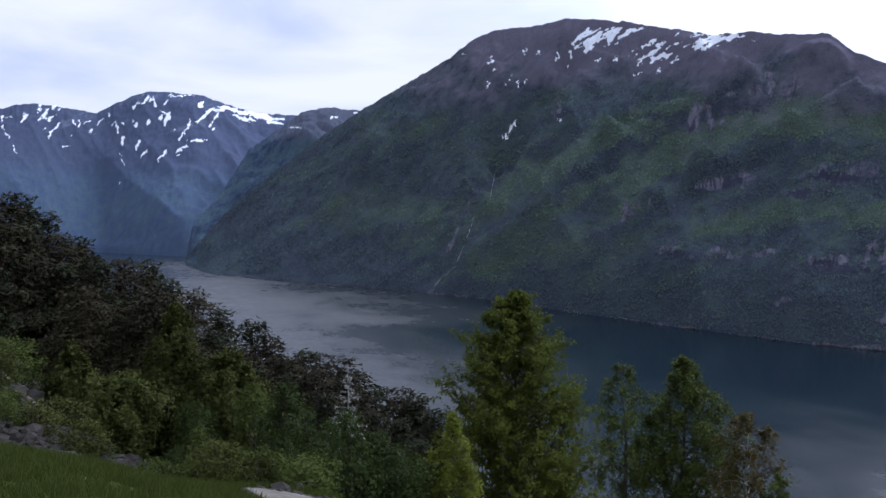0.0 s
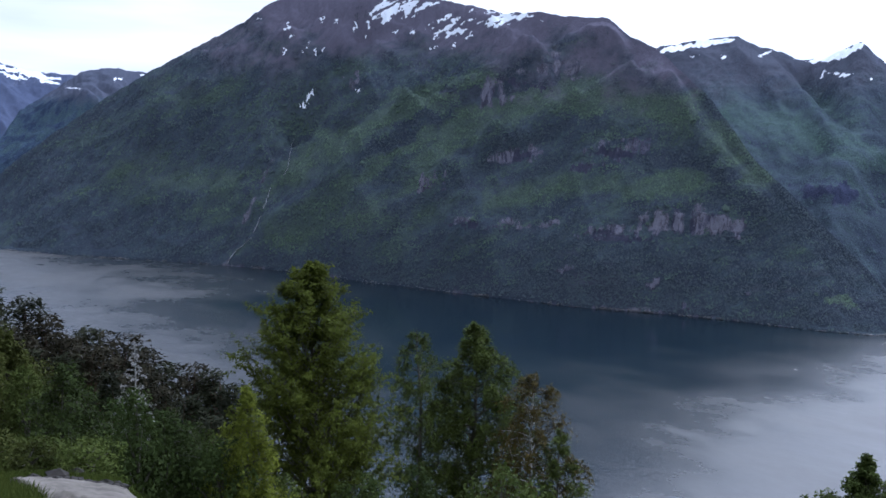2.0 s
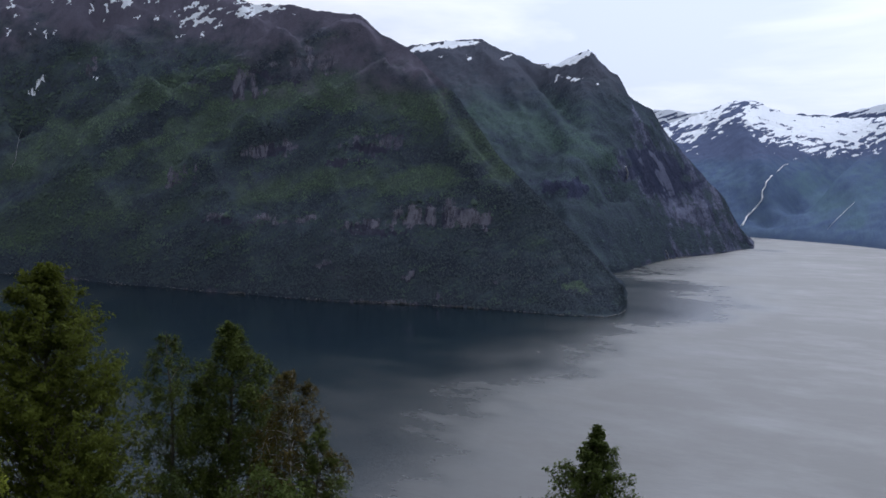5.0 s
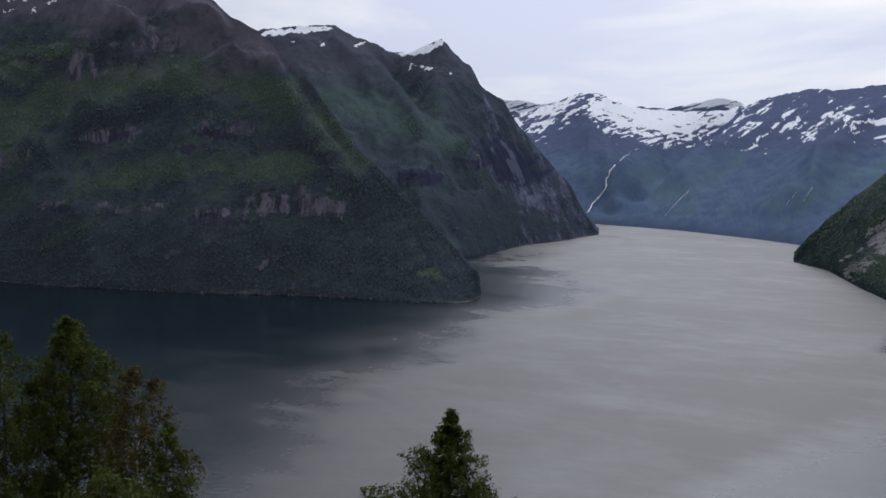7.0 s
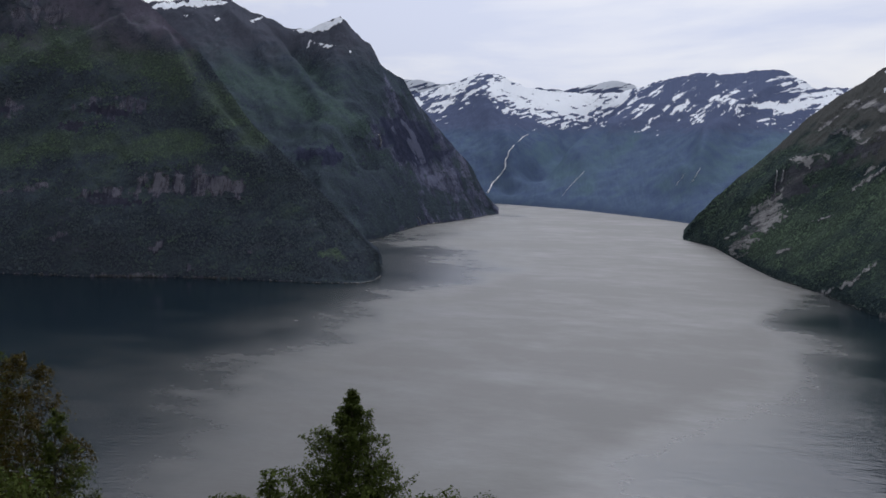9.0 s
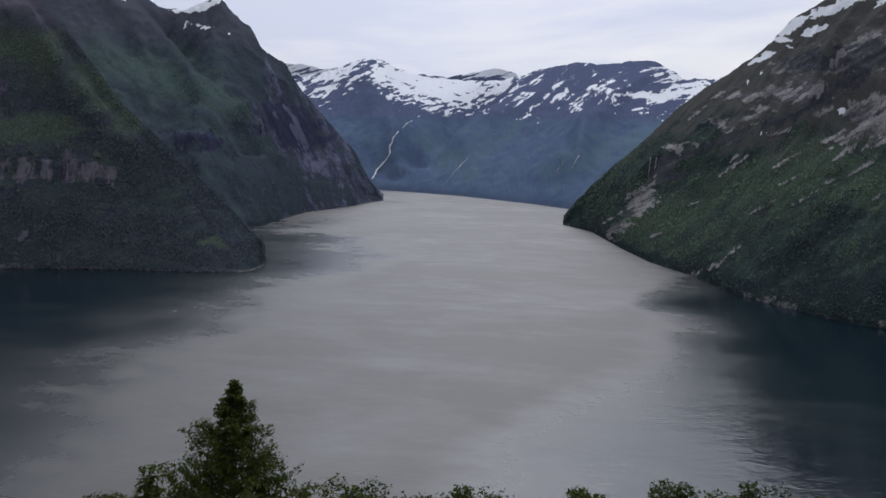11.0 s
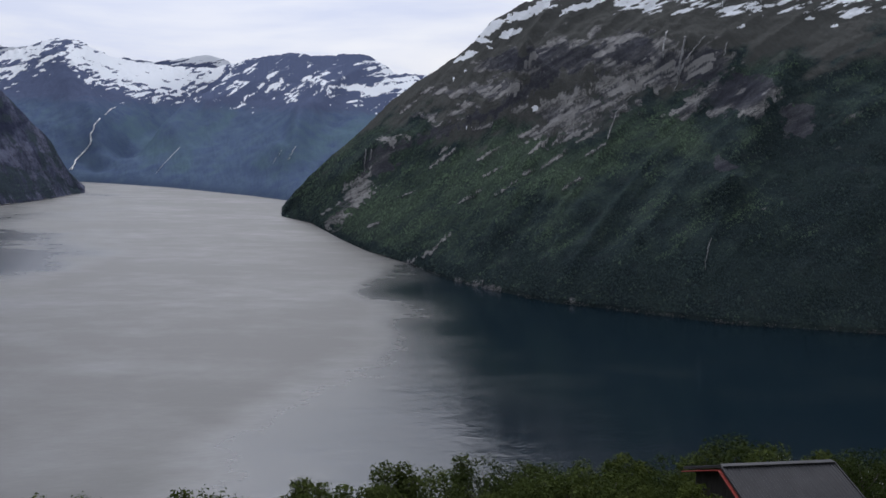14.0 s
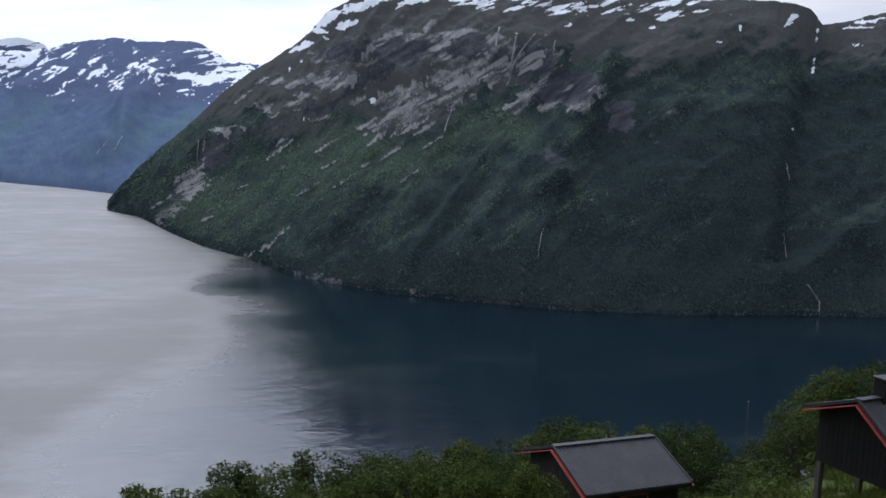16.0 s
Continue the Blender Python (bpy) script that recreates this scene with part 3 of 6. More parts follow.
# ---------------------------------------------------------------- the mountains
A_RIDGE = [(-40, 6.5), (-27.4, 6.65), (-25.5, 7.1), (-22.1, 6.65), (-19.8, 7.85), (-18.7, 8.15), (-16, 8.05), (-14.6, 7.65), (-12.8, 7.1), (-9.9, 6.9), (-4, 6.5)]
A2_RIDGE = [(-16.8, -2.3), (-16.4, -0.3), (-14.3, 2.25), (-12.8, 4.65), (-10.6, 6.25), (-9.2, 7.25), (-7.7, 7.5), (-5.4, 7.3), (-1, 6.8)]
B_RIDGE = [(-16.8, -2.4), (-14.6, 0.2), (-12.5, 2.2), (-9.0, 4.9), (-5.4, 7.4), (-3.2, 8.65), (0.6, 10.85), (1.75, 11.86), (3.25, 12.45), (6.25, 12.75), (8.45, 13.15), (11.75, 12.8),
           (15.3, 12.15), (17.4, 11.7), (19.8, 11.75), (21.8, 11.4), (24, 11.35), (24.7, 10.95), (25.4, 10.2), (27.4, 9.25), (30.8, 6.0), (33.4, 2.3), (37.1, -1.35), (39.6, -3.9), (41.9, -6.4), (42.1, -7.6)]
B_SHORE = [(-16.8, -2.9), (-15.4, -3.45), (-10.7, -4.05), (-0.9, -4.9), (4.4, -5.45), (8.2, -6.05), (15.5, -6.9), (23, -7.6), (29.1, -7.85), (33.6, -8.1), (38, -8.37), (40.8, -8.38), (41.8, -8.1), (42.1, -7.7)]
C_RIDGE = [(22, 8.5), (27.2, 9.35), (29.6, 9.7), (32.2, 9.85), (33.6, 9.1), (35.1, 8.7), (35.8, 8.25), (37.2, 8.25), (38.6, 8.85), (39.4, 9.1), (40.6, 7.75), (41.3, 7.35), (41.9, 6.1),
           (43.4, 5.2), (44.5, 3.5), (46.65, 1.05), (48, -0.45), (49.1, -2.45), (49.9, -3.5)]
C_SHORE = [(22, -6.0), (38, -6.0), (41.8, -5.35), (44.7, -4.47), (47.5, -4.07), (49.9, -3.6)]
D_RIDGE = [(40, 3.4), (44, 4.25), (46.5, 4.9), (47.6, 5.35), (48.6, 5.73), (49.8, 5.55), (50.7, 5.12), (51.6, 4.79), (53.7, 4.50), (55.5, 4.42), (57, 4.42), (58.3, 4.66), (59.5, 5.0), (60.8, 5.36), (62.4, 5.66), (64, 5.55), (67.1, 5.85),
           (68.2, 5.4), (69.3, 4.65), (71.4, 4.57), (76, 4.5)]
D2_RIDGE = [(41, 5.1), (43.7, 5.2), (44.6, 5.2), (45.7, 4.95), (46.7, 5.02), (48.6, 5.2), (50.5, 4.8), (52.2, 4.73), (53.2, 4.69), (54, 4.63), (54.8, 4.76), (55.9, 4.98), (57.1, 5.28), (58.2, 5.08), (59, 4.75), (61, 4.4), (62, 4.2)]
D_SHORE = [(40, -2.7), (49.9, -2.92), (55, -3.21), (60.1, -3.66), (62.5, -3.93), (76, -4.5)]
F_RIDGE = [(62.0, -4.8), (62.8, -3.3), (64.9, -1.2), (67.35, 1.05), (69, 2.85), (71.3, 4.55), (73.3, 5.85), (74.5, 6.95), (75.5, 8.2), (77.6, 9.4), (82, 10.6), (88, 11.0), (95, 10.6), (101, 9.6), (105, 9.35),
           (106, 8.85), (106.6, 8.1), (108, 8.2), (110, 8.7), (116, 9.5), (135, 11)]
F_SHORE = [(62.0, -4.95), (64, -5.4), (65.9, -6.4), (67.75, -7.2), (70.6, -7.97), (73.1, -8.9), (76, -9.5), (80, -10.15), (86.3, -10.5), (92, -10.7), (99.5, -10.4), (111.6, -9.2), (135, -6)]

def dashes(A, E, lines, ragged=0.0, slim=1.0):
    """Streaks from (azimuth, elevation) to (azimuth, elevation) with a half width, thinning at their ends."""
    out = np.zeros_like(A)
    if ragged:
        A, E = A + 1.6 * ragged * fbm(A * 3, E * 4, 4, 111, 0.7), E + 1.6 * ragged * fbm(A * 3 + 40, E * 4, 4, 112, 0.7)
    for a0, e0, a1, e1, w in lines:
        w = w * slim
        near = (A > min(a0, a1) - 6 * w) & (A < max(a0, a1) + 6 * w)
        q, t = seg_dist(A[near], E[near], (a0, e0, a1, e1), w, w)
        out[near] = np.maximum(out[near], np.exp(-0.6 * (q * (0.8 + 1.3 * (2 * t - 1) ** 4)) ** 3) * (0.85 + 0.3 * vnoise(A[near] * 7, E[near] * 7, 115)))
    return out


# snow lying in the gullies and on the ledges
STREAKS_A = [(-27.3, 6.2, -27.2, 5.4, 0.05), (-27.4, 6.2, -26.8, 6.2, 0.05), (-27.2, 5.2, -26.9, 4.9, 0.05), (-26.7, 4.6, -26.5, 3.8, 0.05), (-25.4, 6.6, -25.1, 6.8, 0.04), (-24.8, 6.0, -24.3, 6.5, 0.07), (-24.1, 6.0, -24.5, 5.5, 0.07), (-24.5, 5.5, -24.9, 4.9, 0.05), (-23.4, 6.2, -23.2, 5.8, 0.07), (-23.0, 6.2, -23.1, 5.7, 0.05), (-22.4, 6.2, -22.8, 5.9, 0.04), (-21.7, 6.4, -22.1, 5.9, 0.05), (-21.3, 6.7, -21.4, 6.4, 0.05), (-23.4, 5.3, -23.5, 5.2, 0.07), (-24.0, 4.5, -23.6, 4.6, 0.05), (-21.0, 6.1, -20.8, 5.4, 0.05), (-20.4, 5.3, -20.7, 4.8, 0.07)]
STREAKS_A2 = [(-19.6, 5.1, -19.8, 4.3, 0.07), (-19.1, 4.6, -19.5, 4.0, 0.09), (-20.8, 4.3, -20.5, 3.4, 0.05), (-19.1, 7.8, -19.4, 7.3, 0.09), (-19.0, 7.6, -18.7, 7.6, 0.09), (-18.7, 7.8, -18.5, 7.1, 0.07), (-18.4, 7.0, -17.7, 6.7, 0.05), (-17.7, 6.9, -18.1, 6.0, 0.11), (-18.2, 6.8, -18.3, 6.3, 0.07), (-19.0, 6.4, -19.1, 6.0, 0.09), (-19.7, 6.2, -19.9, 5.9, 0.07), (-16.4, 6.6, -16.7, 5.8, 0.07), (-16.7, 5.8, -17.3, 5.0, 0.05), (-16.7, 4.8, -17.3, 4.4, 0.09), (-17.8, 4.5, -18.6, 3.8, 0.07), (-17.0, 4.3, -17.3, 4.1, 0.07), (-16.0, 7.3, -15.6, 7.6, 0.11), (-15.0, 7.2, -16.0, 6.4, 0.11)]
STREAKS_A3 = [(-14.8, 7.4, -12.8, 6.9, 0.12), (-14.2, 7.2, -11.4, 6.8, 0.12), (-13.9, 6.8, -12.4, 6.5, 0.11), (-12.8, 6.8, -10.6, 6.6, 0.11), (-11.7, 6.5, -10.6, 6.3, 0.09), (-15.0, 7.1, -14.2, 7.2, 0.11), (-16.7, 5.1, -15.5, 5.2, 0.07), (-20.7, 2.5, -20.9, 2.3, 0.05), (-20.8, 6.2, -20.4, 6.0, 0.05), (-17.7, 7.9, -16.2, 8.0, 0.04), (-16.2, 6.3, -15.9, 6.4, 0.09)]
STREAKS_B = [(8.8, 11.7, 9.6, 12.4, 0.18), (8.6, 11.4, 8.8, 11.8, 0.12), (9.9, 11.7, 9.4, 11.0, 0.25), (10.4, 12.1, 9.9, 11.4, 0.21), (11.4, 12.1, 10.8, 11.4, 0.16), (12.5, 12.3, 11.6, 11.8, 0.12), (13.1, 12.3, 12.1, 12.0, 0.09), (14.0, 11.6, 13.1, 11.1, 0.11), (14.4, 11.4, 13.8, 10.9, 0.09), (13.6, 10.7, 12.9, 10.4, 0.07), (14.6, 10.7, 13.6, 10.2, 0.11), (14.9, 10.6, 14.0, 10.3, 0.09), (13.1, 10.4, 12.7, 10.0, 0.09), (15.5, 11.9, 15.1, 11.7, 0.07), (15.3, 10.4, 14.9, 10.1, 0.07), (15.5, 11.4, 14.6, 11.1, 0.05), (16.1, 10.9, 17.2, 10.9, 0.11), (17.4, 11.2, 17.0, 10.7, 0.07)]
STREAKS_B2 = [(17.9, 11.6, 16.4, 11.3, 0.14), (17.2, 11.8, 16.1, 11.7, 0.05), (19.0, 11.7, 18.7, 11.6, 0.05), (19.4, 11.6, 18.9, 11.2, 0.05), (20.0, 11.2, 19.8, 11.2, 0.05), (4.9, 6.7, 4.5, 6.2, 0.11), (4.5, 6.2, 4.2, 5.4, 0.09), (4.0, 5.9, 4.1, 5.6, 0.05), (4.2, 5.5, 4.2, 4.9, 0.07), (7.7, 6.8, 7.8, 6.5, 0.11), (3.3, 10.8, 3.0, 10.4, 0.11), (2.9, 10.5, 3.0, 10.3, 0.07), (3.5, 10.1, 3.3, 9.8, 0.05), (3.1, 9.3, 2.8, 8.9, 0.07), (4.6, 9.7, 4.2, 9.0, 0.05), (5.0, 9.1, 5.0, 8.9, 0.11), (5.6, 9.3, 5.4, 9.0, 0.07)]
STREAKS_B3 = [(8.5, 11.0, 8.5, 10.7, 0.09), (8.4, 10.3, 8.3, 10.1, 0.09), (5.3, 11.4, 5.5, 11.0, 0.05), (6.4, 11.2, 6.2, 10.7, 0.05), (7.7, 11.0, 7.5, 10.4, 0.09), (10.6, 10.7, 10.1, 10.3, 0.05), (11.6, 10.6, 11.3, 10.4, 0.07), (14.3, 9.8, 14.1, 9.6, 0.07), (13.1, 9.5, 12.5, 9.4, 0.05), (1.6, 11.0, 1.3, 10.8, 0.05), (3.6, 8.1, 3.6, 8.0, 0.05)]
SNOW_D = [(48.1, 5.3, 46.1, 4.3, 0.21), (46.5, 4.7, 44.5, 4.2, 0.18), (44.2, 5.2, 45.3, 4.9, 0.11), (44.0, 4.2, 44.5, 3.7, 0.14), (48.5, 4.6, 47.0, 3.7, 0.14), (46.8, 3.8, 45.3, 2.9, 0.11), (48.5, 5.8, 49.2, 5.5, 0.14), (49.2, 5.2, 49.8, 4.3, 0.25), (49.7, 4.9, 52.3, 4.6, 0.25), (50.5, 4.2, 53.0, 4.0, 0.28), (52.6, 4.4, 55.9, 4.1, 0.25), (55.1, 3.9, 57.3, 3.6, 0.18), (57.3, 5.3, 58.4, 5.1, 0.18), (55.9, 4.8, 56.8, 5.0, 0.07), (58.4, 5.1, 59.1, 5.0, 0.09), (58.8, 4.8, 57.1, 3.8, 0.18)]
SNOW_D2 = [(57.3, 3.8, 56.2, 3.0, 0.09), (60.2, 5.2, 58.8, 4.6, 0.11), (58.8, 4.4, 57.5, 2.9, 0.09), (61.7, 4.5, 60.3, 3.2, 0.18), (62.1, 4.0, 60.9, 2.8, 0.18), (60.3, 3.0, 58.5, 1.7, 0.07), (63.6, 5.1, 64.0, 4.4, 0.12), (63.4, 4.1, 64.8, 3.7, 0.16), (64.3, 4.6, 64.9, 4.5, 0.16), (65.8, 4.6, 65.8, 4.3, 0.16), (67.5, 4.8, 67.9, 4.9, 0.14), (68.4, 5.0, 69.2, 4.6, 0.11), (69.2, 4.2, 71.4, 4.4, 0.12), (69.2, 3.9, 67.4, 3.5, 0.21), (67.4, 3.8, 65.1, 3.6, 0.14), (68.1, 3.3, 65.1, 3.1, 0.11), (65.5, 2.8, 64.8, 2.3, 0.07)]
SNOW_D3 = [(70.0, 3.7, 68.9, 2.6, 0.09), (68.5, 2.9, 67.8, 2.0, 0.05), (65.1, 3.4, 64.0, 3.2, 0.09), (62.7, 2.8, 62.1, 2.9, 0.07), (59.5, 2.5, 58.8, 1.7, 0.05), (56.6, 2.9, 54.1, 2.7, 0.07), (54.4, 3.3, 52.6, 2.9, 0.07), (52.6, 3.1, 50.5, 3.3, 0.07), (48.8, 3.1, 47.4, 2.5, 0.05), (66.3, 2.5, 67.4, 2.6, 0.05)]
SNOW_F = [(73.2, 5.6, 74.6, 6.2, 0.14), (73.4, 5.8, 74.0, 6.0, 0.11), (74.6, 7.0, 75.5, 6.9, 0.18), (74.8, 7.3, 76.2, 8.2, 0.25), (76.0, 7.2, 77.5, 7.7, 0.18), (76.4, 8.3, 78.2, 8.7, 0.21), (77.9, 8.9, 79.2, 9.3, 0.25), (79.9, 8.7, 81.7, 9.5, 0.11), (81.2, 9.2, 82.6, 9.5, 0.11), (78.3, 2.6, 78.8, 2.8, 0.09), (74.0, 5.1, 74.0, 4.8, 0.05), (73.1, 4.5, 73.2, 4.4, 0.07), (75.3, 6.5, 75.7, 6.5, 0.07), (74.1, 1.3, 74.4, 1.4, 0.07)]


def gauss(x, c, w):
    return np.exp(-((x - c) / w) ** 2)


def slanted(A, E, angle, along, across, seed, octaves=4):
    """Noise drawn out along lines that climb at that angle to the right."""
    c, k = math.cos(radians(angle)), math.sin(radians(angle))
    return fbm((A * c + E * k) * along, (E * c - A * k) * across, octaves, seed, 0.6)


def snow_a(A, E, V, Z, s):
    specks = 0.62 * smooth(0.75, 1.25, slanted(A, E, 55, 1.1, 3.0, 5)) * smooth(4.2, 6.0, E)
    return np.maximum(dashes(A, E, STREAKS_A + STREAKS_A2 + STREAKS_A3, 0.05, 0.8), specks * smooth(-12.5, -15, A))


def snow_b(A, E, V, Z, s):
    n = slanted(A, E, 28, 1.1, 5.5, 8, 5)
    field = blobs(A, E, [(10.4, 11.9, 1.6, 0.6, 1.1), (14.0, 10.9, 1.6, 0.7, 1.2), (17.2, 11.3, 1.8, 0.45, 1.8)], 0.3)
    return np.maximum(field * (0.42 + 0.85 * n), dashes(A, E, STREAKS_B + STREAKS_B2 + STREAKS_B3, 0.07, 0.75))


def rock_b(A, E, V, Z, s):
    up = slanted(A, E, 84, 0.5, 2.6, 63, 5)
    faces = blobs(A, E, [(29.9, -1.75, 1.9, 0.85, 0), (27.6, -1.8, 1.0, 0.60, 0), (32.2, -2.0, 1.2, 0.55, 0), (25.4, -2.45, 1.4, 0.36, 0), (23.2, -2.7, 1.1, 0.26, 0)], 0.5)
    pale = blobs(A, E, [(20.65, -2.0, 0.7, 0.40, 0.6), (18.4, -2.2, 1.0, 0.18, 0), (14.6, -1.8, 0.9, 0.24, 0), (29.2, -7.3, 0.20, 0.40, 0.1), (21.8, -5.05, 0.7, 0.18, 0.8), (27.4, -5.75, 0.35, 0.40, -0.4), (33.5, -6.1, 0.35, 0.22, 0)], 0.4)
    dim = blobs(A, E, [(24.5, 2.75, 1.9, 0.75, 0.2), (26.2, 3.3, 0.8, 0.6, 0), (22.2, 1.75, 1.4, 0.35, 0.6), (18.5, 2.75, 1.5, 0.55, 0.7), (12.9, 0.65, 0.7, 0.6, 0.6), (16.7, 6.5, 1.2, 0.9, 0.6), (20.7, 8.2, 1.6, 0.7, 0.6), (7.6, 7.6, 0.4, 1.1, 0.5)], 0.7)
    shore = gauss(V, 0.002, 0.004) * (0.60 + 0.35 * fbm(A * 1.3, A * 0, 3, 66)) + 0.55 * gauss(V, 0.0, 0.016) * smooth(22, 25, A) * smooth(-0.2, 0.5, fbm(A * 1.6, A * 0, 4, 67))
    gul = gauss(A - (-0.9 + 0.44 * (E + 4.9)), 0, 0.22) * smooth(4, 1, E) * 0.5
    return np.minimum(faces * 1.6, 1) * (0.74 + 0.55 * up) + np.minimum(pale * 1.5, 1) * (0.80 + 0.4 * up) + np.minimum(dim * 1.5, 1) * (0.52 + 0.35 * up) + shore + gul + 0.25 * s + 0.20 * smooth(8, 12, E)


def heath_b(A, E, V, Z, s):
    # pale bluish heath spreads to the farther left: distance haze put into the layer
    w = E + 0.10 * np.maximum(A - 12, -6) + 0.16 * np.maximum(6 - A, 0) + 1.6 * fbm(A * 0.28, E * 0.5, 4, 55)
    return smooth(6.0, 12.5, w) * 0.8 + 0.06 + 0.24 * blobs(A, E, [(24, -5.0, 9, 1.8, 0), (35, -5.5, 6, 2.0, -0.3)]) * smooth(-0.2, 0.7, slanted(A, E, 8, 0.5, 2.0, 58, 5))


def rock_c(A, E, V, Z, s):
    return blobs(A, E, C_CLIFFS, 0.9) * 0.50 + (0.42 + 0.22 * slanted(A, E, 118, 0.5, 2.6, 58, 5)) * smooth(39.5, 43.5, A - 0.25 * (4 - E)) + 0.2 * smooth(6.5, 9, E) + gauss(V, 0.01, 0.015) * 0.3 + 0.25 * s


def snow_c(A, E, V, Z, s):
    caps = dashes(A, E, [(27.6, 9.12, 29.4, 9.32, 0.16), (29.0, 9.36, 32.0, 9.66, 0.16), (36.2, 8.14, 37.8, 8.18, 0.10), (37.4, 8.22, 39.2, 8.78, 0.22), (38.6, 8.6, 39.4, 8.98, 0.16), (37.3, 7.6, 37.15, 7.0, 0.07), (37.4, 7.35, 38.5, 7.25, 0.05), (38.1, 7.1, 38.9, 7.3, 0.05), (33.5, 8.6, 34.3, 8.85, 0.07), (29.4, 8.7, 30.0, 8.75, 0.05), (31.2, 8.6, 31.6, 8.6, 0.05), (39.8, 6.9, 40.0, 6.95, 0.05)], 0.05)
    return caps * (1.0 + 0.25 * slanted(A, E, 20, 1.0, 4.0, 44))


def snow_d(A, E, V, Z, s):
    up, down, flat = slanted(A, E, 36, 0.9, 4.6, 31, 6), slanted(A, E, -18, 0.9, 4.6, 34, 6), slanted(A, E, 8, 0.8, 4.6, 38, 6)
    left, right = smooth(48.2, 49.2, A), smooth(54.5, 57, A)
    n = up * (1 - left) + down * left * (1 - right) + right * (up * smooth(67, 63, A) + flat * smooth(63, 67, A))
    low = spline([(40, 3.0), (44, 3.2), (45.4, 2.9), (47.2, 3.5), (48.6, 4.1), (49.4, 3.4), (50.7, 3.1), (52.2, 2.75), (53.5, 2.4), (54.8, 2.5), (57, 2.7), (60, 2.1), (63, 2.6), (67, 2.3), (70, 2.7), (76, 3)], A, 0.5)
    body = spline([(40, 0.44), (47.5, 0.38), (48.8, 0.42), (50, 0.68), (52, 0.88), (55, 0.86), (57, 0.50), (59, 0.24), (62, 0.16), (66, 0.24), (70, 0.38), (76, 0.36)], A, 0.6)
    dark = blobs(A, E, [(64.2, 5.5, 3.4, 0.45, 0), (48.6, 4.4, 0.35, 1.0, 0.4), (66.3, 4.9, 1.0, 0.35, 0), (49.9, 5.5, 0.5, 0.14, -1.0)], 0.2)
    wide = dashes(A, E, SNOW_D + SNOW_D2 + SNOW_D3, 0.10, 0.85)
    fine = slanted(A, E, 14, 1.8, 9.0, 39, 4)
    edge = E - low + 0.5 * wide
    return (body + 0.42 * n + (0.34 - 0.18 * smooth(56, 58, A)) * fine - 0.3 * dark + 0.42 * wide) * smooth(-0.45, 0.35, edge + 0.7 * fine) - 0.25 * smooth(0.9, 0.0, edge) * (1 - wide)


def snow_d2(A, E, V, Z, s):
    n = slanted(A, E, 16, 1.4, 8.0, 35, 5)
    top = smooth(4.55, 4.72, E + 0.10 * n) * smooth(54.6, 55.6, A) + smooth(49, 47, A) * 0.75
    return 0.80 * top + 0.5 * n + 0.35 * smooth(54.5, 54, A) * smooth(51, 52, A) * smooth(4.66, 4.58, E)


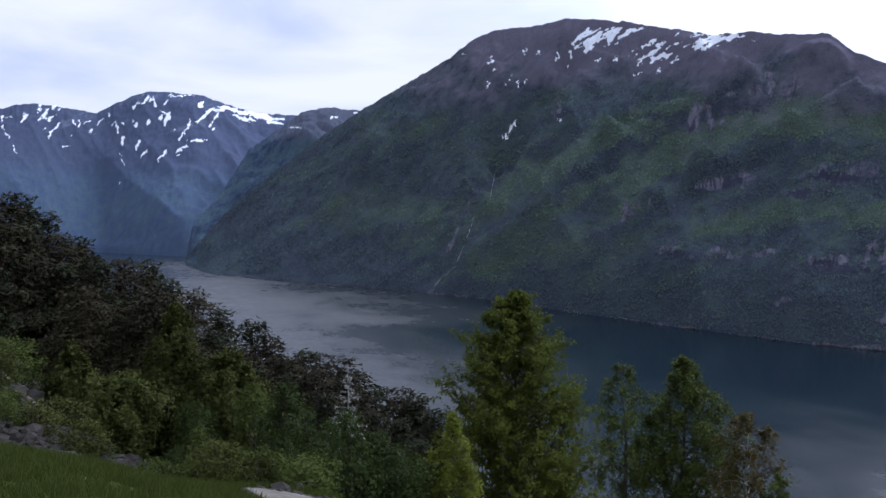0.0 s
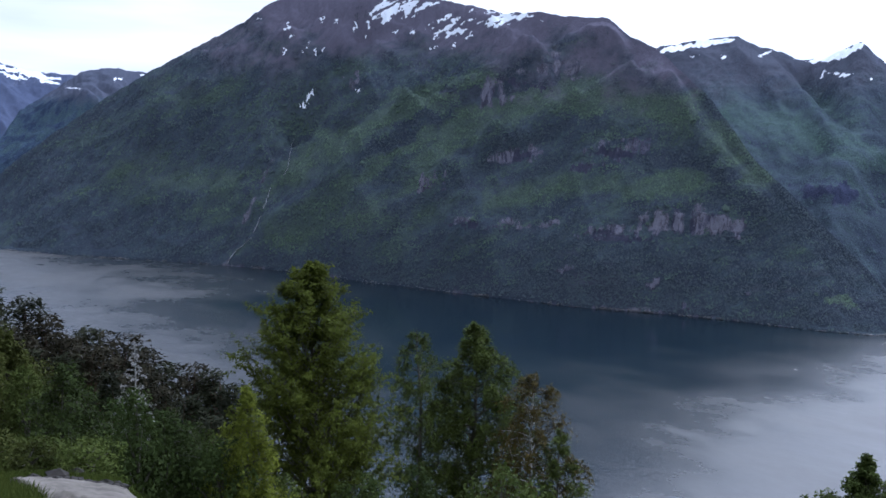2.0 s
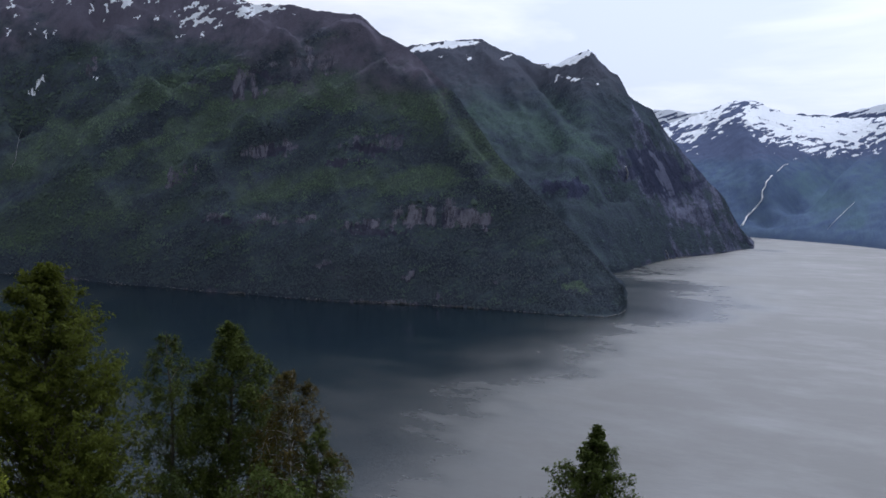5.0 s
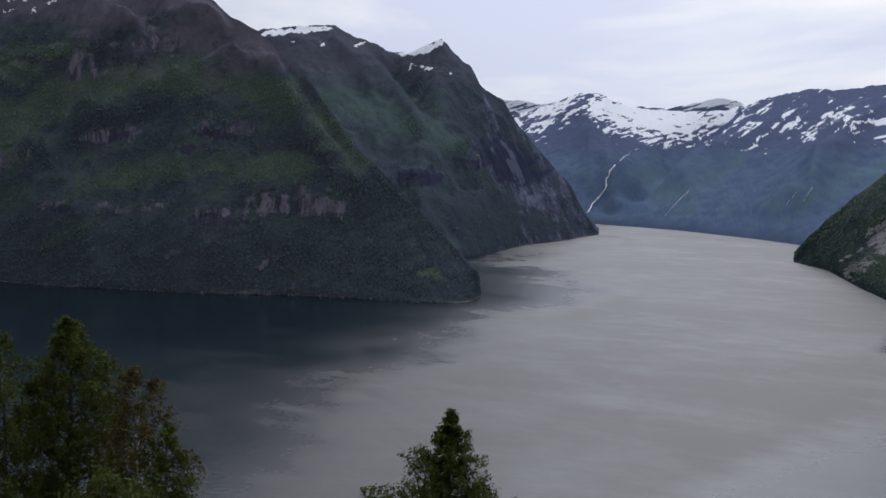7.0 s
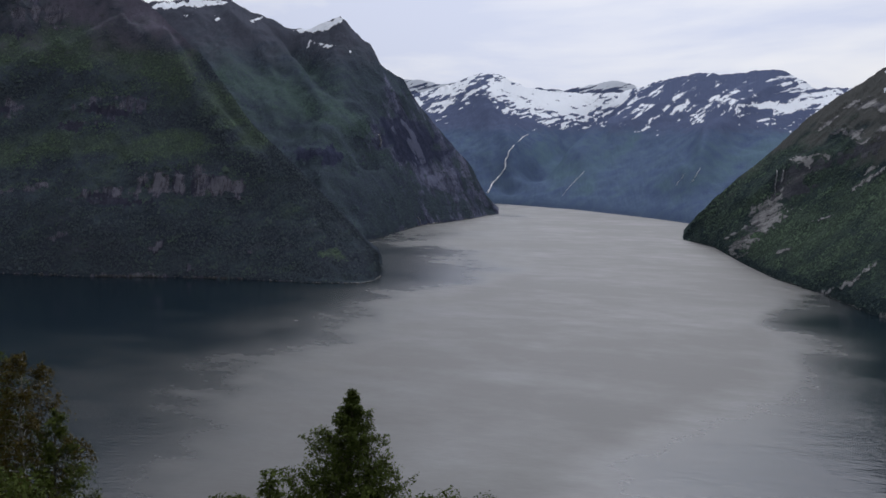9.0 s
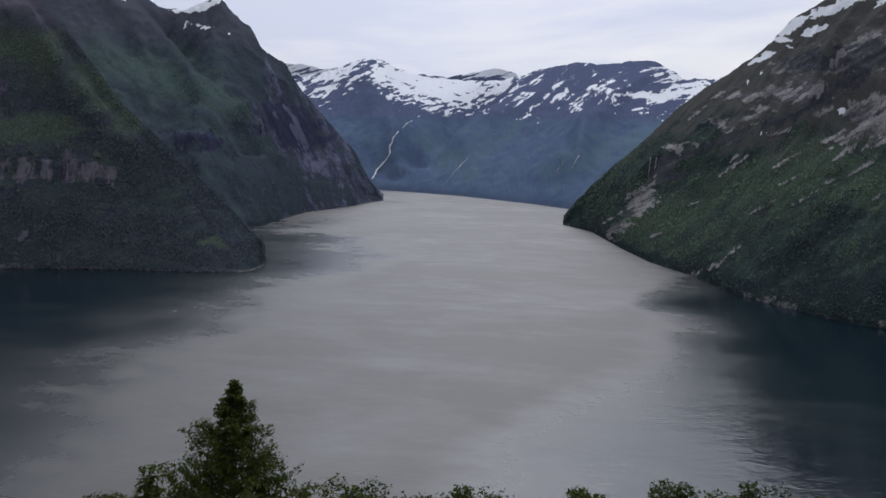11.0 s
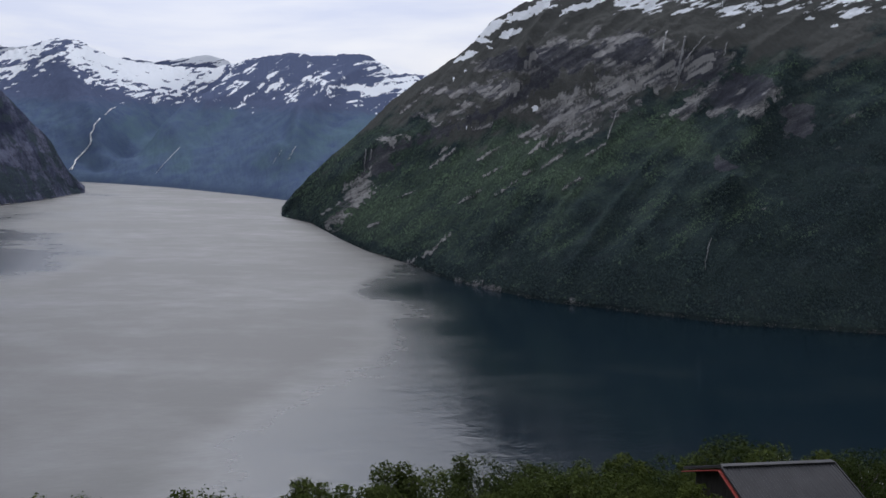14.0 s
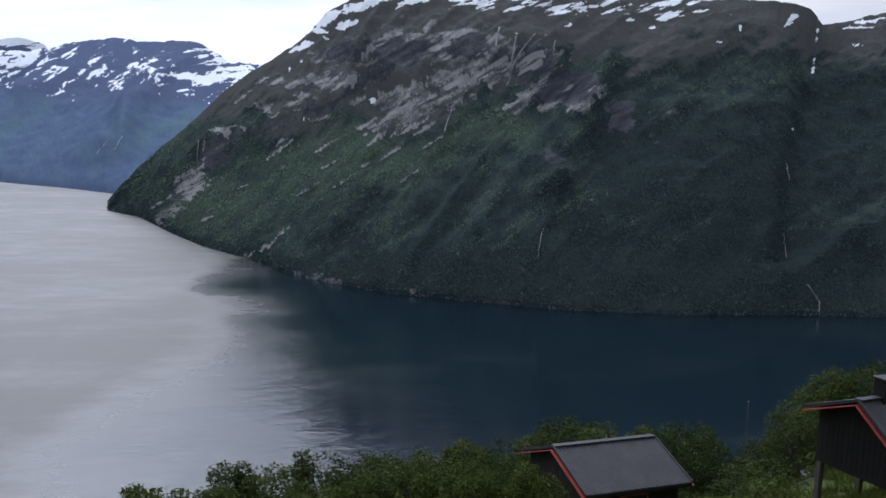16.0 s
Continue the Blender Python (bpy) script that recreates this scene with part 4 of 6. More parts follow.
def rock_f(A, E, V, Z, s):
    grain, fine = slanted(A, E, 32, 0.5, 2.2, 47, 5), slanted(A, E, 33, 0.9, 5.0, 48, 5)
    wall = blobs(A, E, [(77.2, 5.5, 2.4, 0.9, 0.9), (80.5, 6.2, 2.8, 1.2, 0.6), (84.5, 6.3, 2.8, 1.2, 0.3), (88.5, 5.4, 2.4, 1.3, 0.2), (91.6, 3.6, 2.4, 1.2, 0.4), (88.8, 2.9, 1.4, 0.7, 0.6)], 0.7)
    field = blobs(A, E, [(82.2, 2.5, 2.3, 1.15, 1.1), (84.8, 4.4, 2.2, 0.6, 1.0), (79.6, 1.1, 1.3, 0.55, 1.3), (80.6, 3.2, 1.2, 0.6, 1.2)], 0.8)
    slabs = blobs(A, E, [(73.2, 3.5, 1.5, 0.26, 1.5), (75.5, 3.9, 1.9, 0.42, 1.4), (74.0, 2.55, 1.0, 0.26, 1.7), (76.6, 3.6, 1.0, 0.35, 1.0), (71.4, 1.95, 0.9, 0.24, 1.6), (69.2, 0.32, 0.9, 0.16, 2.0), (72.9, 1.7, 0.7, 0.14, 2.0)], 0.5)
    lines = dashes(A, E, [(71.8, -1.45, 73.5, -0.1, 0.07), (72.3, -0.55, 73.0, 0.03, 0.06), (74.5, 1.15, 76.1, 1.65, 0.09), (77.1, 2.45, 78.1, 2.9, 0.08), (77.7, -1.85, 78.8, -1.2, 0.07), (78.3, -0.3, 79.6, 0.75, 0.08), (79.8, 0.25, 80.8, 1.15, 0.08), (79.1, -1.35, 81.0, 0.1, 0.08),
                            (76.0, -3.25, 77.7, -2.1, 0.06), (69.7, -3.5, 70.8, -3.0, 0.05), (69.7, 2.05, 70.7, 3.0, 0.07), (71.0, 3.35, 71.9, 3.9, 0.06), (69.9, -8.2, 70.6, -7.6, 0.07), (70.2, -8.3, 71.1, -7.5, 0.06), (71.3, -7.6, 72.0, -7.0, 0.08), (71.9, -7.3, 72.6, -6.5, 0.07), (72.6, -6.4, 73.4, -5.7, 0.08),
                            (67.6, -5.6, 68.6, -5.1, 0.08), (80.3, 0.4, 82.4, 1.7, 0.10), (79.2, 1.3, 81.6, 2.8, 0.10), (81.4, 0.6, 83.0, 1.6, 0.07), (77.6, 0.6, 79.0, 1.6, 0.07), (73.6, -3.9, 75.4, -2.8, 0.06), (74.9, -0.9, 76.4, 0.1, 0.06), (75.4, -1.9, 76.6, -1.2, 0.06), (80.6, -2.6, 82.0, -1.7, 0.06), (82.0, -0.4, 83.4, 0.6, 0.06)], 0.04, 1.0)
    fan = dashes(A, E, [(64.9, -5.6, 66.0, -4.3, 0.42), (65.9, -4.4, 67.4, -2.4, 0.42), (67.4, -2.4, 67.6, -1.6, 0.25), (66.8, -3.9, 68.3, -2.9, 0.25)], 0.25)
    spots = blobs(A, E, [(93.4, -3.4, 0.6, 0.35, 0.3), (100.4, -1.8, 0.9, 0.4, 0), (90.4, -0.2, 0.9, 0.5, 0.4), (97.5, 2.6, 1.8, 0.7, 0.3), (96.9, 0.9, 0.9, 0.7, 0), (91.2, -1.0, 1.0, 0.5, 0.4)], 0.5)
    out = np.maximum(np.minimum(wall * 1.5, 1) * (0.76 + 0.25 * grain), np.minimum(field * 1.8, 1) * (0.80 + 0.30 * grain + 0.25 * fine))
    out = np.maximum(out, np.minimum(slabs * 2.0, 1) * (0.95 + 0.3 * fine))
    out = out + 1.4 * lines + np.minimum(fan * 1.6, 1) * (0.72 + 0.35 * grain + 0.4 * fine) + spots * 0.36
    return out + 0.26 * smooth(5, 8, E) * smooth(-0.1, 0.6, slanted(A, E, 20, 0.6, 2.4, 49, 5)) + gauss(V, 0.004, 0.006) * (0.08 + 0.30 * fbm(A * 1.1, A * 0, 3, 68)) + 0.36 * gauss(V, 0.0, 0.022) * gauss(A, 75.0, 2.2) * (0.8 + 0.6 * fine) + 0.20 * s


def heath_f(A, E, V, Z, s):
    foot = spline([(62, -2.5), (66, -0.5), (70, 0.5), (74, 0.2), (78, 0.4), (84, 2.0), (88, 3.4), (92, 4.4), (98, 5.5), (118, 6.0)], A, 0.8)
    return 0.88 * smooth(-1.2, 3.2, E - foot + 1.5 * slanted(A, E, 32, 0.35, 1.1, 57, 5))


def snow_f(A, E, V, Z, s):
    n = slanted(A, E, 18, 0.7, 3.6, 91, 5)
    spots = blobs(A, E, [(91.4, 7.95, 0.3, 0.18, -0.5), (97.7, 8.7, 0.9, 0.35, 0.6), (95.2, 8.3, 0.35, 0.15, 0.5), (96.4, 7.9, 0.2, 0.15, 0.5), (104.8, 8.35, 0.35, 0.5, 0.4), (102, 7.9, 0.15, 0.2, 0.3),
                         (100.5, 7.1, 0.3, 0.08, 1), (108.2, 7.9, 1.2, 0.10, 2.0), (108.7, 7.0, 0.7, 0.06, 1.5), (109.3, 8.15, 0.8, 0.12, 2), (105.6, 1.8, 0.06, 0.22, 0.15), (106.35, 4.2, 0.05, 0.08, 0)], 0.25)
    gully = np.exp(-((A - 106.32 - 0.02 * (E - 6)) / 0.14) ** 2) * smooth(4.2, 5.2, E)
    crest = smooth(7.9, 9.2, E) * (0.34 + 0.5 * n) * smooth(77, 79, A) * smooth(104, 101, A)
    return np.maximum(dashes(A, E, SNOW_F, 0.06), np.maximum(np.maximum(spots * (0.8 + 0.25 * n), crest), gully * (0.58 + 0.35 * n)))


B_CLIFFS = [(20.5, -2.1, 1.3, 0.7, 0.5), (30.0, -2.0, 3.0, 0.9, 0.5), (25.3, 3.1, 2.4, 1.1, 0.4), (19.4, 3.2, 1.6, 0.9, 0.6), (14.6, -1.8, 1.3, 0.4, 0.0), (23.6, -3.3, 1.8, 0.5, 0), (27.6, -5.8, 0.6, 0.5, 0), (7.6, 7.6, 0.5, 1.3, 0.5), (17, -1.4, 2, 0.4, 0)]
C_CLIFFS = [(44, 1.0, 2.2, 1.8, -0.6), (40.0, -0.25, 0.8, 0.7, 0), (38.1, -0.1, 0.9, 0.55, 0), (36.5, 0.0, 0.7, 0.7, 0), (46.5, -1.5, 1.6, 1.0, -0.4)]
F_CLIFFS = [(75, 2.9, 2.2, 0.7, 2.0), (82.5, 6.0, 3.6, 1.2, 1.0), (87, 5.8, 2.4, 1.4, 0.4), (82.2, 3.0, 2.2, 0.9, 1.3), (79.8, 1.6, 1.6, 0.5, 1.5), (67.4, -1.1, 0.7, 0.8, 0.7), (66.3, -3.4, 0.9, 0.9, 0.8), (91.5, 4.0, 2.5, 1.0, 0.5), (90.8, -0.6, 1.3, 0.8, 0.6), (99.3, 2.4, 2.2, 0.9, 0.2), (100, -2.0, 1.3, 0.6, 0), (96.9, 0.7, 0.9, 0.8, 0)]

mountain("mountain_far_west", "distant haze-blue mountain with snow gullies above the fjord's far arm", M_WEST_HAZE, -34, -4, 560, 105,
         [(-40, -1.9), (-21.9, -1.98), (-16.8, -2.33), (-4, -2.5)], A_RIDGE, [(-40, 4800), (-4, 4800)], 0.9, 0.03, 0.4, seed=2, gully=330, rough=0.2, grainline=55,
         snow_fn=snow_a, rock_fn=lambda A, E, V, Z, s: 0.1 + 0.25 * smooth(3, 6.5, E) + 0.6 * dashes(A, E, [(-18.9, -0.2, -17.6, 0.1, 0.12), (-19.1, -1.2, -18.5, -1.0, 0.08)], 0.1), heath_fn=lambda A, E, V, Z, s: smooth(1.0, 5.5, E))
mountain("mountain_saddle", "hazy wooded ridge behind the great mountain", M_MID_HAZE, -16.8, -1, 200, 80,
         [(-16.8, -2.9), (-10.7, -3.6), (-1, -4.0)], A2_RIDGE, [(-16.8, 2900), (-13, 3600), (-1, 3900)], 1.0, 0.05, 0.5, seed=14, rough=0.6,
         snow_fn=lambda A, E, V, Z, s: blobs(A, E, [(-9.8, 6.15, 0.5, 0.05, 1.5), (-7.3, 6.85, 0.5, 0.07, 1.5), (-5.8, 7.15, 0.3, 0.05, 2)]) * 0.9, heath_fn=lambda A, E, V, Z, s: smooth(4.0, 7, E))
# Negative ramps put shade into the wood's colour, mostly on the right flank.
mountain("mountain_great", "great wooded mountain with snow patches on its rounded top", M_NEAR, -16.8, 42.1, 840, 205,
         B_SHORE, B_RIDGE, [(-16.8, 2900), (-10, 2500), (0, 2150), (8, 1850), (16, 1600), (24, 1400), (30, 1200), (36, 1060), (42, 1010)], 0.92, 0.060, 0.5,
         folds=[(-0.8, -4.8, 4.2, 5.5, 1.3, -26), (4.2, 5.5, 8.2, 11, 1.2, -26), (24, 9.5, 11, 4.2, 1.3, 24), (11, 4.2, 4, -2.5, 1.4, 18), (26, 6.5, 17, 2.2, 1.0, 16), (17, 2.2, 10, -2.5, 1.1, 12), (3, 9, -5, 3.5, 1.5, 18), (28, 6.5, 33.5, -0.5, 1.2, 10),
                (15, 8.0, 7, 3.8, 0.9, -14), (-5, 3.5, -11, -2, 1.3, 14)],
         cliffs=B_CLIFFS, rough=0.7, ledges=(6, 0.8, 8), drop=9, ramps=[(20.0, 5.9, 15.0, 5.0, 0.5, 0.5), (15.0, 5.0, 9.6, 2.3, 0.5, 0.45), (9.6, 2.3, 4.8, -1.0, 0.6, 0.35), (13.8, 7.3, 10.5, 6.1, 0.4, 0.45), (10.5, 6.1, 7.0, 4.0, 0.45, 0.4), (7.0, 4.0, 2.4, 0.6, 0.6, 0.3), (13.5, 6.6, 20.5, 7.2, 0.7, -0.5), (12.8, 5.2, 8.5, 3.0, 0.45, -0.4), (16.2, 7.4, 10.9, 5.4, 0.8, 0.5), (10.9, 5.4, 5.8, 3.1, 0.9, 0.5), (5.8, 3.1, 3.6, 1.0, 0.8, 0.4), (29, 5.5, 21.2, 6.7, 1.1, 0.5), (21.2, 6.7, 16.9, 5.5, 0.8, 0.6), (16.9, 5.5, 13.5, 3.0, 0.8, 0.55), (13.5, 3.0, 11.4, 0.9, 0.9, 0.45),
                (38.0, -6.35, 39.2, -6.4, 0.22, 1.3), (31, 3.8, 34, 1.6, 1.0, 0.4), (16.9, -0.2, 22.6, 0.4, 0.7, 0.45), (22.6, 0.4, 30.2, 0.7, 0.8, 0.5), (-7, 0.8, -1, 0.7, 1.2, 0.3), (-5, 6, -0.5, 6.2, 0.9, 0.25), (2.3, -3.3, 8.7, -1.6, 1.2, 0.3),
                (18.2, 6.9, 15, 4.6, 0.6, -0.25), (20, -5, 32, -5, 1.6, -0.2), (30, -4.5, 41, -6.8, 1.8, -0.2), (36, 0, 41, -5, 1.6, -0.4), (20, 4.2, 14.5, 0.8, 0.7, -0.25), (14, 5.0, 8, 1.8, 0.5, -0.2), (27, 2.2, 31, 1.8, 0.5, -0.4), (-12, -2, -4, -3, 1.5, -0.2)],
         shade_lines=[(28.74, -1.0, 28.74, -2.5, 0.16), (29.76, -1.0, 29.76, -2.4, 0.14), (31.0, -0.8, 31.0, -1.8, 0.10), (26.8, -1.5, 26.8, -2.4, 0.10), (21.9, 1.6, 23.8, 1.8, 0.20), (13.7, -2.0, 18.2, -2.5, 0.16), (23.0, -2.9, 28.0, -3.0, 0.16), (17.0, 7.6, 20.5, 6.8, 0.22)],
         cliff_shade=[(24.6, 2.7, 1.1, 0.40, 0.2), (18.4, 2.6, 0.8, 0.3, 0.7), (24.4, -2.7, 0.9, 0.22, 0)], seed=23, gully=190, snow_fn=snow_b, rock_fn=rock_b, heath_fn=heath_b)
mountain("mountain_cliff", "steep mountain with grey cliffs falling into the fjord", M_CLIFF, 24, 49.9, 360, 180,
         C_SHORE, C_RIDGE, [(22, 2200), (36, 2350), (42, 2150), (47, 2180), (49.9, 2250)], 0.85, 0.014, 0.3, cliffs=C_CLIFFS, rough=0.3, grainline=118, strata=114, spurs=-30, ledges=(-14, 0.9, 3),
         ramps=[(32.3, 5.2, 36.8, 3.7, 1.1, 0.5), (36.8, 3.7, 41, 1.9, 0.9, 0.5), (42.5, 4, 48, -2, 2.4, -0.6), (38, -2, 45, -3.5, 1.8, -0.5)], cliff_shade=[(44, 1.2, 2.0, 1.6, -0.6), (37.5, 0.2, 1.8, 0.6, -0.5)],
         folds=[(33, 8, 40, 2, 1.0, 22), (39.5, 8, 43, 3, 0.8, 20), (36, 7.5, 41, 0.5, 0.9, -22)], seed=37, gully=150,
         snow_fn=snow_c, rock_fn=rock_c, heath_fn=lambda A, E, V, Z, s: smooth(4, 8, E) * 0.7)
mountain("mountain_far_snow", "distant mountains with broad snowfields at the fjord's head", M_FAR_HAZE, 41, 75, 760, 150,
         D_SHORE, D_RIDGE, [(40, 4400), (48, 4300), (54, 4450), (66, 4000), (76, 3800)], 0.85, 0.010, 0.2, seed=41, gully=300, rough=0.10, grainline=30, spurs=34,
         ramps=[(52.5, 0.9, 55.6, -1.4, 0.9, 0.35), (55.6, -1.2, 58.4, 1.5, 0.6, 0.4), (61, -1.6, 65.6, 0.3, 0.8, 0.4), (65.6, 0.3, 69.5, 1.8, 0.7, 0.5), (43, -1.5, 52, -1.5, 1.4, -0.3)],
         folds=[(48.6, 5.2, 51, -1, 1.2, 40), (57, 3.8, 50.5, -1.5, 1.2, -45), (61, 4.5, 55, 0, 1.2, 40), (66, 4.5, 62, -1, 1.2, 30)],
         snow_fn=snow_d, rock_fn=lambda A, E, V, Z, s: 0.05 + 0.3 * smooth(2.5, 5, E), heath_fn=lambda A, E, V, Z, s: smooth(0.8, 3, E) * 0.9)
mountain("mountain_snow_back", "snowy ridge far behind the fjord's head", M_FAR_HAZE, 41, 62, 360, 70,
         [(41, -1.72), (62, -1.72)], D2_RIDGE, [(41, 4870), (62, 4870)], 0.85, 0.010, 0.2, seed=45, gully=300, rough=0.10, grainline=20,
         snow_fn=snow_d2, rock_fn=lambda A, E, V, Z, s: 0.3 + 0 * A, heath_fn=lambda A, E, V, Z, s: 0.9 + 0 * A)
# Ramps lighten the lit left woods and darken the right, all in colour.
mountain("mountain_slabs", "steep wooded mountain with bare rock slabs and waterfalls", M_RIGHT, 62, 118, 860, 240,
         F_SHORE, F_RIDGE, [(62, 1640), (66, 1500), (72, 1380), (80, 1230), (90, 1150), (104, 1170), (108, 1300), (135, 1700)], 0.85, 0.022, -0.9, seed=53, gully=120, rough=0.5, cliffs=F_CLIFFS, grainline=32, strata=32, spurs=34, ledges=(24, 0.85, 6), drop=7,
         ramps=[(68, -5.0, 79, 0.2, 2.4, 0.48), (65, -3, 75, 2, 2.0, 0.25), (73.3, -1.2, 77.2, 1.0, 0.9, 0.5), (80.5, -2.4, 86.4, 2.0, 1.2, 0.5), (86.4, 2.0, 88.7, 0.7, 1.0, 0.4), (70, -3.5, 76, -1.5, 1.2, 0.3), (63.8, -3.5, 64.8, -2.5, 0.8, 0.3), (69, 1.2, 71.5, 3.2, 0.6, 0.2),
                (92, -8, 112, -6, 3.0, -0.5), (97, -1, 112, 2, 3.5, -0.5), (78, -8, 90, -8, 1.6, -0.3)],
         cliff_shade=[(77.6, 5.6, 2.2, 0.8, 0.9), (80.6, 6.0, 2.2, 1.0, 0.6), (84.5, 6.4, 1.8, 0.7, 0.3), (88.6, 5.6, 2.0, 1.2, 0.2), (91.6, 4.0, 2.0, 1.1, 0.3), (68.6, -1.3, 1.0, 0.6, 1.2), (94.8, 2.2, 0.8, 0.9, 0.3), (90.6, -0.4, 0.9, 0.6, 0.5)],
         shade_lines=[(67.3, -2.3, 67.6, -0.8, 0.24), (67.6, -0.8, 70.5, 0.2, 0.30), (70.5, 0.2, 74.0, 1.6, 0.27), (74.0, 1.6, 76.4, 2.6, 0.30), (76.4, 2.7, 78.4, 4.1, 0.45), (78.4, 4.1, 79.8, 5.2, 0.50)],
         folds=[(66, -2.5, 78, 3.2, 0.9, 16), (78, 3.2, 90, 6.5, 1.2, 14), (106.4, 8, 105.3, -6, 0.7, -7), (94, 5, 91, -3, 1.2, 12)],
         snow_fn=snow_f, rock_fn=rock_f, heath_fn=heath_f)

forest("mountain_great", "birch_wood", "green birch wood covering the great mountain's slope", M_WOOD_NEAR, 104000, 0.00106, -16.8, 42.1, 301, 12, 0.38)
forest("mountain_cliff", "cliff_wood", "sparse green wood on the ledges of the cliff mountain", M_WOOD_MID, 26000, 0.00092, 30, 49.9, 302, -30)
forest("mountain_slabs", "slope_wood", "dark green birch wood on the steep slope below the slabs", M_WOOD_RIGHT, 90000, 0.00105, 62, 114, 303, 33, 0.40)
shore_rocks("mountain_great", "shore_rocks", "pale boulders along the great mountain's waterline", -14, 42.0, 4200, 0.0007, 311)
shore_rocks("mountain_cliff", "shore_rocks", "pale boulders along the foot of the cliffs", 41.5, 49.8, 300, 0.0007, 312)
shore_rocks("mountain_slabs", "shore_rocks", "pale boulders along the waterline of the slab mountain", 63, 113, 2400, 0.00055, 313)

for keys, wide in (([(3.55, 3.4), (3.2, 1.55), (2.9, 1.0)], 0.9), ([(2.1, 0.2), (1.6, -1.2)], 1.0), ([(1.45, -1.67), (0.9, -2.8)], 1.4), ([(0.8, -3.1), (-0.34, -4.14), (-0.84, -4.83)], 1.7)):
    waterfall("mountain_great", keys, wide)
for keys, wide in (([(50.85, 0.98), (50.48, 0.50), (50.29, -0.03), (50.24, -0.62), (49.91, -1.09), (49.41, -1.62), (49.15, -2.21)], 4.6), ([(51.75, 1.74), (51.37, 1.5), (51.12, 1.23)], 2.2), ([(49.35, -1.65), (49.3, -1.95), (49.0, -2.2)], 2.0), ([(55.58, -0.59), (54.66, -1.62), (54.1, -2.3)], 1.2), ([(62.87, -0.32), (62.35, -1.26)], 1.4), ([(61.96, -0.64), (61.43, -1.47)], 1.0)):
    waterfall("mountain_far_snow", keys, wide)
for keys, wide in (([(41.79, 1.57), (41.93, 1.21), (41.93, 0.73)], 2.2), ([(44.5, -3.9), (44.68, -4.42)], 1.6)):
    waterfall("mountain_cliff", keys, wide)
for keys, wide in (([(86.81, 7.66), (86.6, 6.76), (86.64, 5.97)], 6), ([(89.16, 7.38), (88.01, 5.91), (87.47, 4.07)], 5), ([(87.94, 7.34), (87.61, 4.99)], 7), ([(90.46, 6.98), (90.33, 6.16)], 4), ([(84.8, 3.61), (83.88, 2.47), (83.42, 0.77)], 4),
                   ([(90.36, -5.33), (90.15, -6.29), (90.1, -7.43)], 2.2), ([(105.29, -0.34), (105.54, -1.38)], 3), ([(105.46, -4.73), (105.79, -6.3)], 2), ([(67.86, -0.39), (67.77, -1.14)], 5), ([(67.49, -0.4), (67.41, -1.9)], 4),
                   ([(107.16, -7.75), (107.89, -8.72), (107.97, -9.4)], 3)):
    waterfall("mountain_slabs", keys, wide * 0.27)


# ---------------------------------------------------------------- water and the near hillside
def water_sheet():
    az = np.concatenate([np.linspace(-180, -36, 73)[:-1], np.linspace(-36, 120, 521), np.linspace(120, 180, 31)[1:]])
    rad = np.geomspace(120.0, 4990, 110)
    A, D = np.meshgrid(az, rad)
    X, Y = polar(A, D)
    dep = np.degrees(np.arctan2(EYE, D))
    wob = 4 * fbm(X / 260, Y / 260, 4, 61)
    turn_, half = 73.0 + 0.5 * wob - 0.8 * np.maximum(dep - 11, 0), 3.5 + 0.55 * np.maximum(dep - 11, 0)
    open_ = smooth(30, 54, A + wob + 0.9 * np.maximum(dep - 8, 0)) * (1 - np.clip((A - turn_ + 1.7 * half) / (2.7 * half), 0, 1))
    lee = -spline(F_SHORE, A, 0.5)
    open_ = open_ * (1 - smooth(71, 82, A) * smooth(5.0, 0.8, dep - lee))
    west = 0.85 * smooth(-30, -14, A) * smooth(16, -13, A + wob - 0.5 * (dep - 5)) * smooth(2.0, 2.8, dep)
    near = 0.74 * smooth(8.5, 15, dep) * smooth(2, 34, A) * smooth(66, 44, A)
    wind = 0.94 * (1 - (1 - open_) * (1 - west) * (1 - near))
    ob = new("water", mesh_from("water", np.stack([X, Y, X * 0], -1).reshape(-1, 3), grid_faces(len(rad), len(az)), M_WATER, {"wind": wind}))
    return tagged(ob, "calm dark fjord water with light wind lanes", "water", kind="structure")


water_sheet()


def ground_z(x, y):
    """Height of the hillside; it falls towards azimuth 45."""
    x, y = np.asarray(x, float), np.asarray(y, float)
    d = np.hypot(x, y)
    az = np.degrees(np.arctan2(x, y))
    q = (x + y) * 0.70711
    z = EYE - 1.6 - 0.55 * q
    z = z - 3.0 * smooth(20, 95, az) * smooth(4, 26, d) * smooth(170, 120, az)
    lawn = smooth(-1, -7, az) * smooth(-70, -50, az) * smooth(3, 8, d) * smooth(38, 28, d)
    z = z + (EYE - 1.6 - np.interp(az, (-28, -21.4, -18, -14.4, -10, -7, -3), (0.174, 0.205, 0.226, 0.236, 0.246, 0.258, 0.285)) * d - z) * lawn
    z = z + 3.4 * np.exp(-((az + 30) / 5.0) ** 2 - ((d - 52) / 12) ** 2)
    z = z + 0.9 * (1 - 0.7 * lawn) * fbm(x / 14, y / 14, 4, 3) * smooth(6, 30, d) + 3.0 * fbm(x / 70, y / 70, 3, 6) * smooth(40, 120, d)
    z = z - 0.27 * np.maximum(d - 43, 0) * smooth(90, 97, az) * smooth(150, 125, az)
    flat = smooth(7, 2.5, d)
    return z * (1 - flat) + (EYE - 1.6) * flat


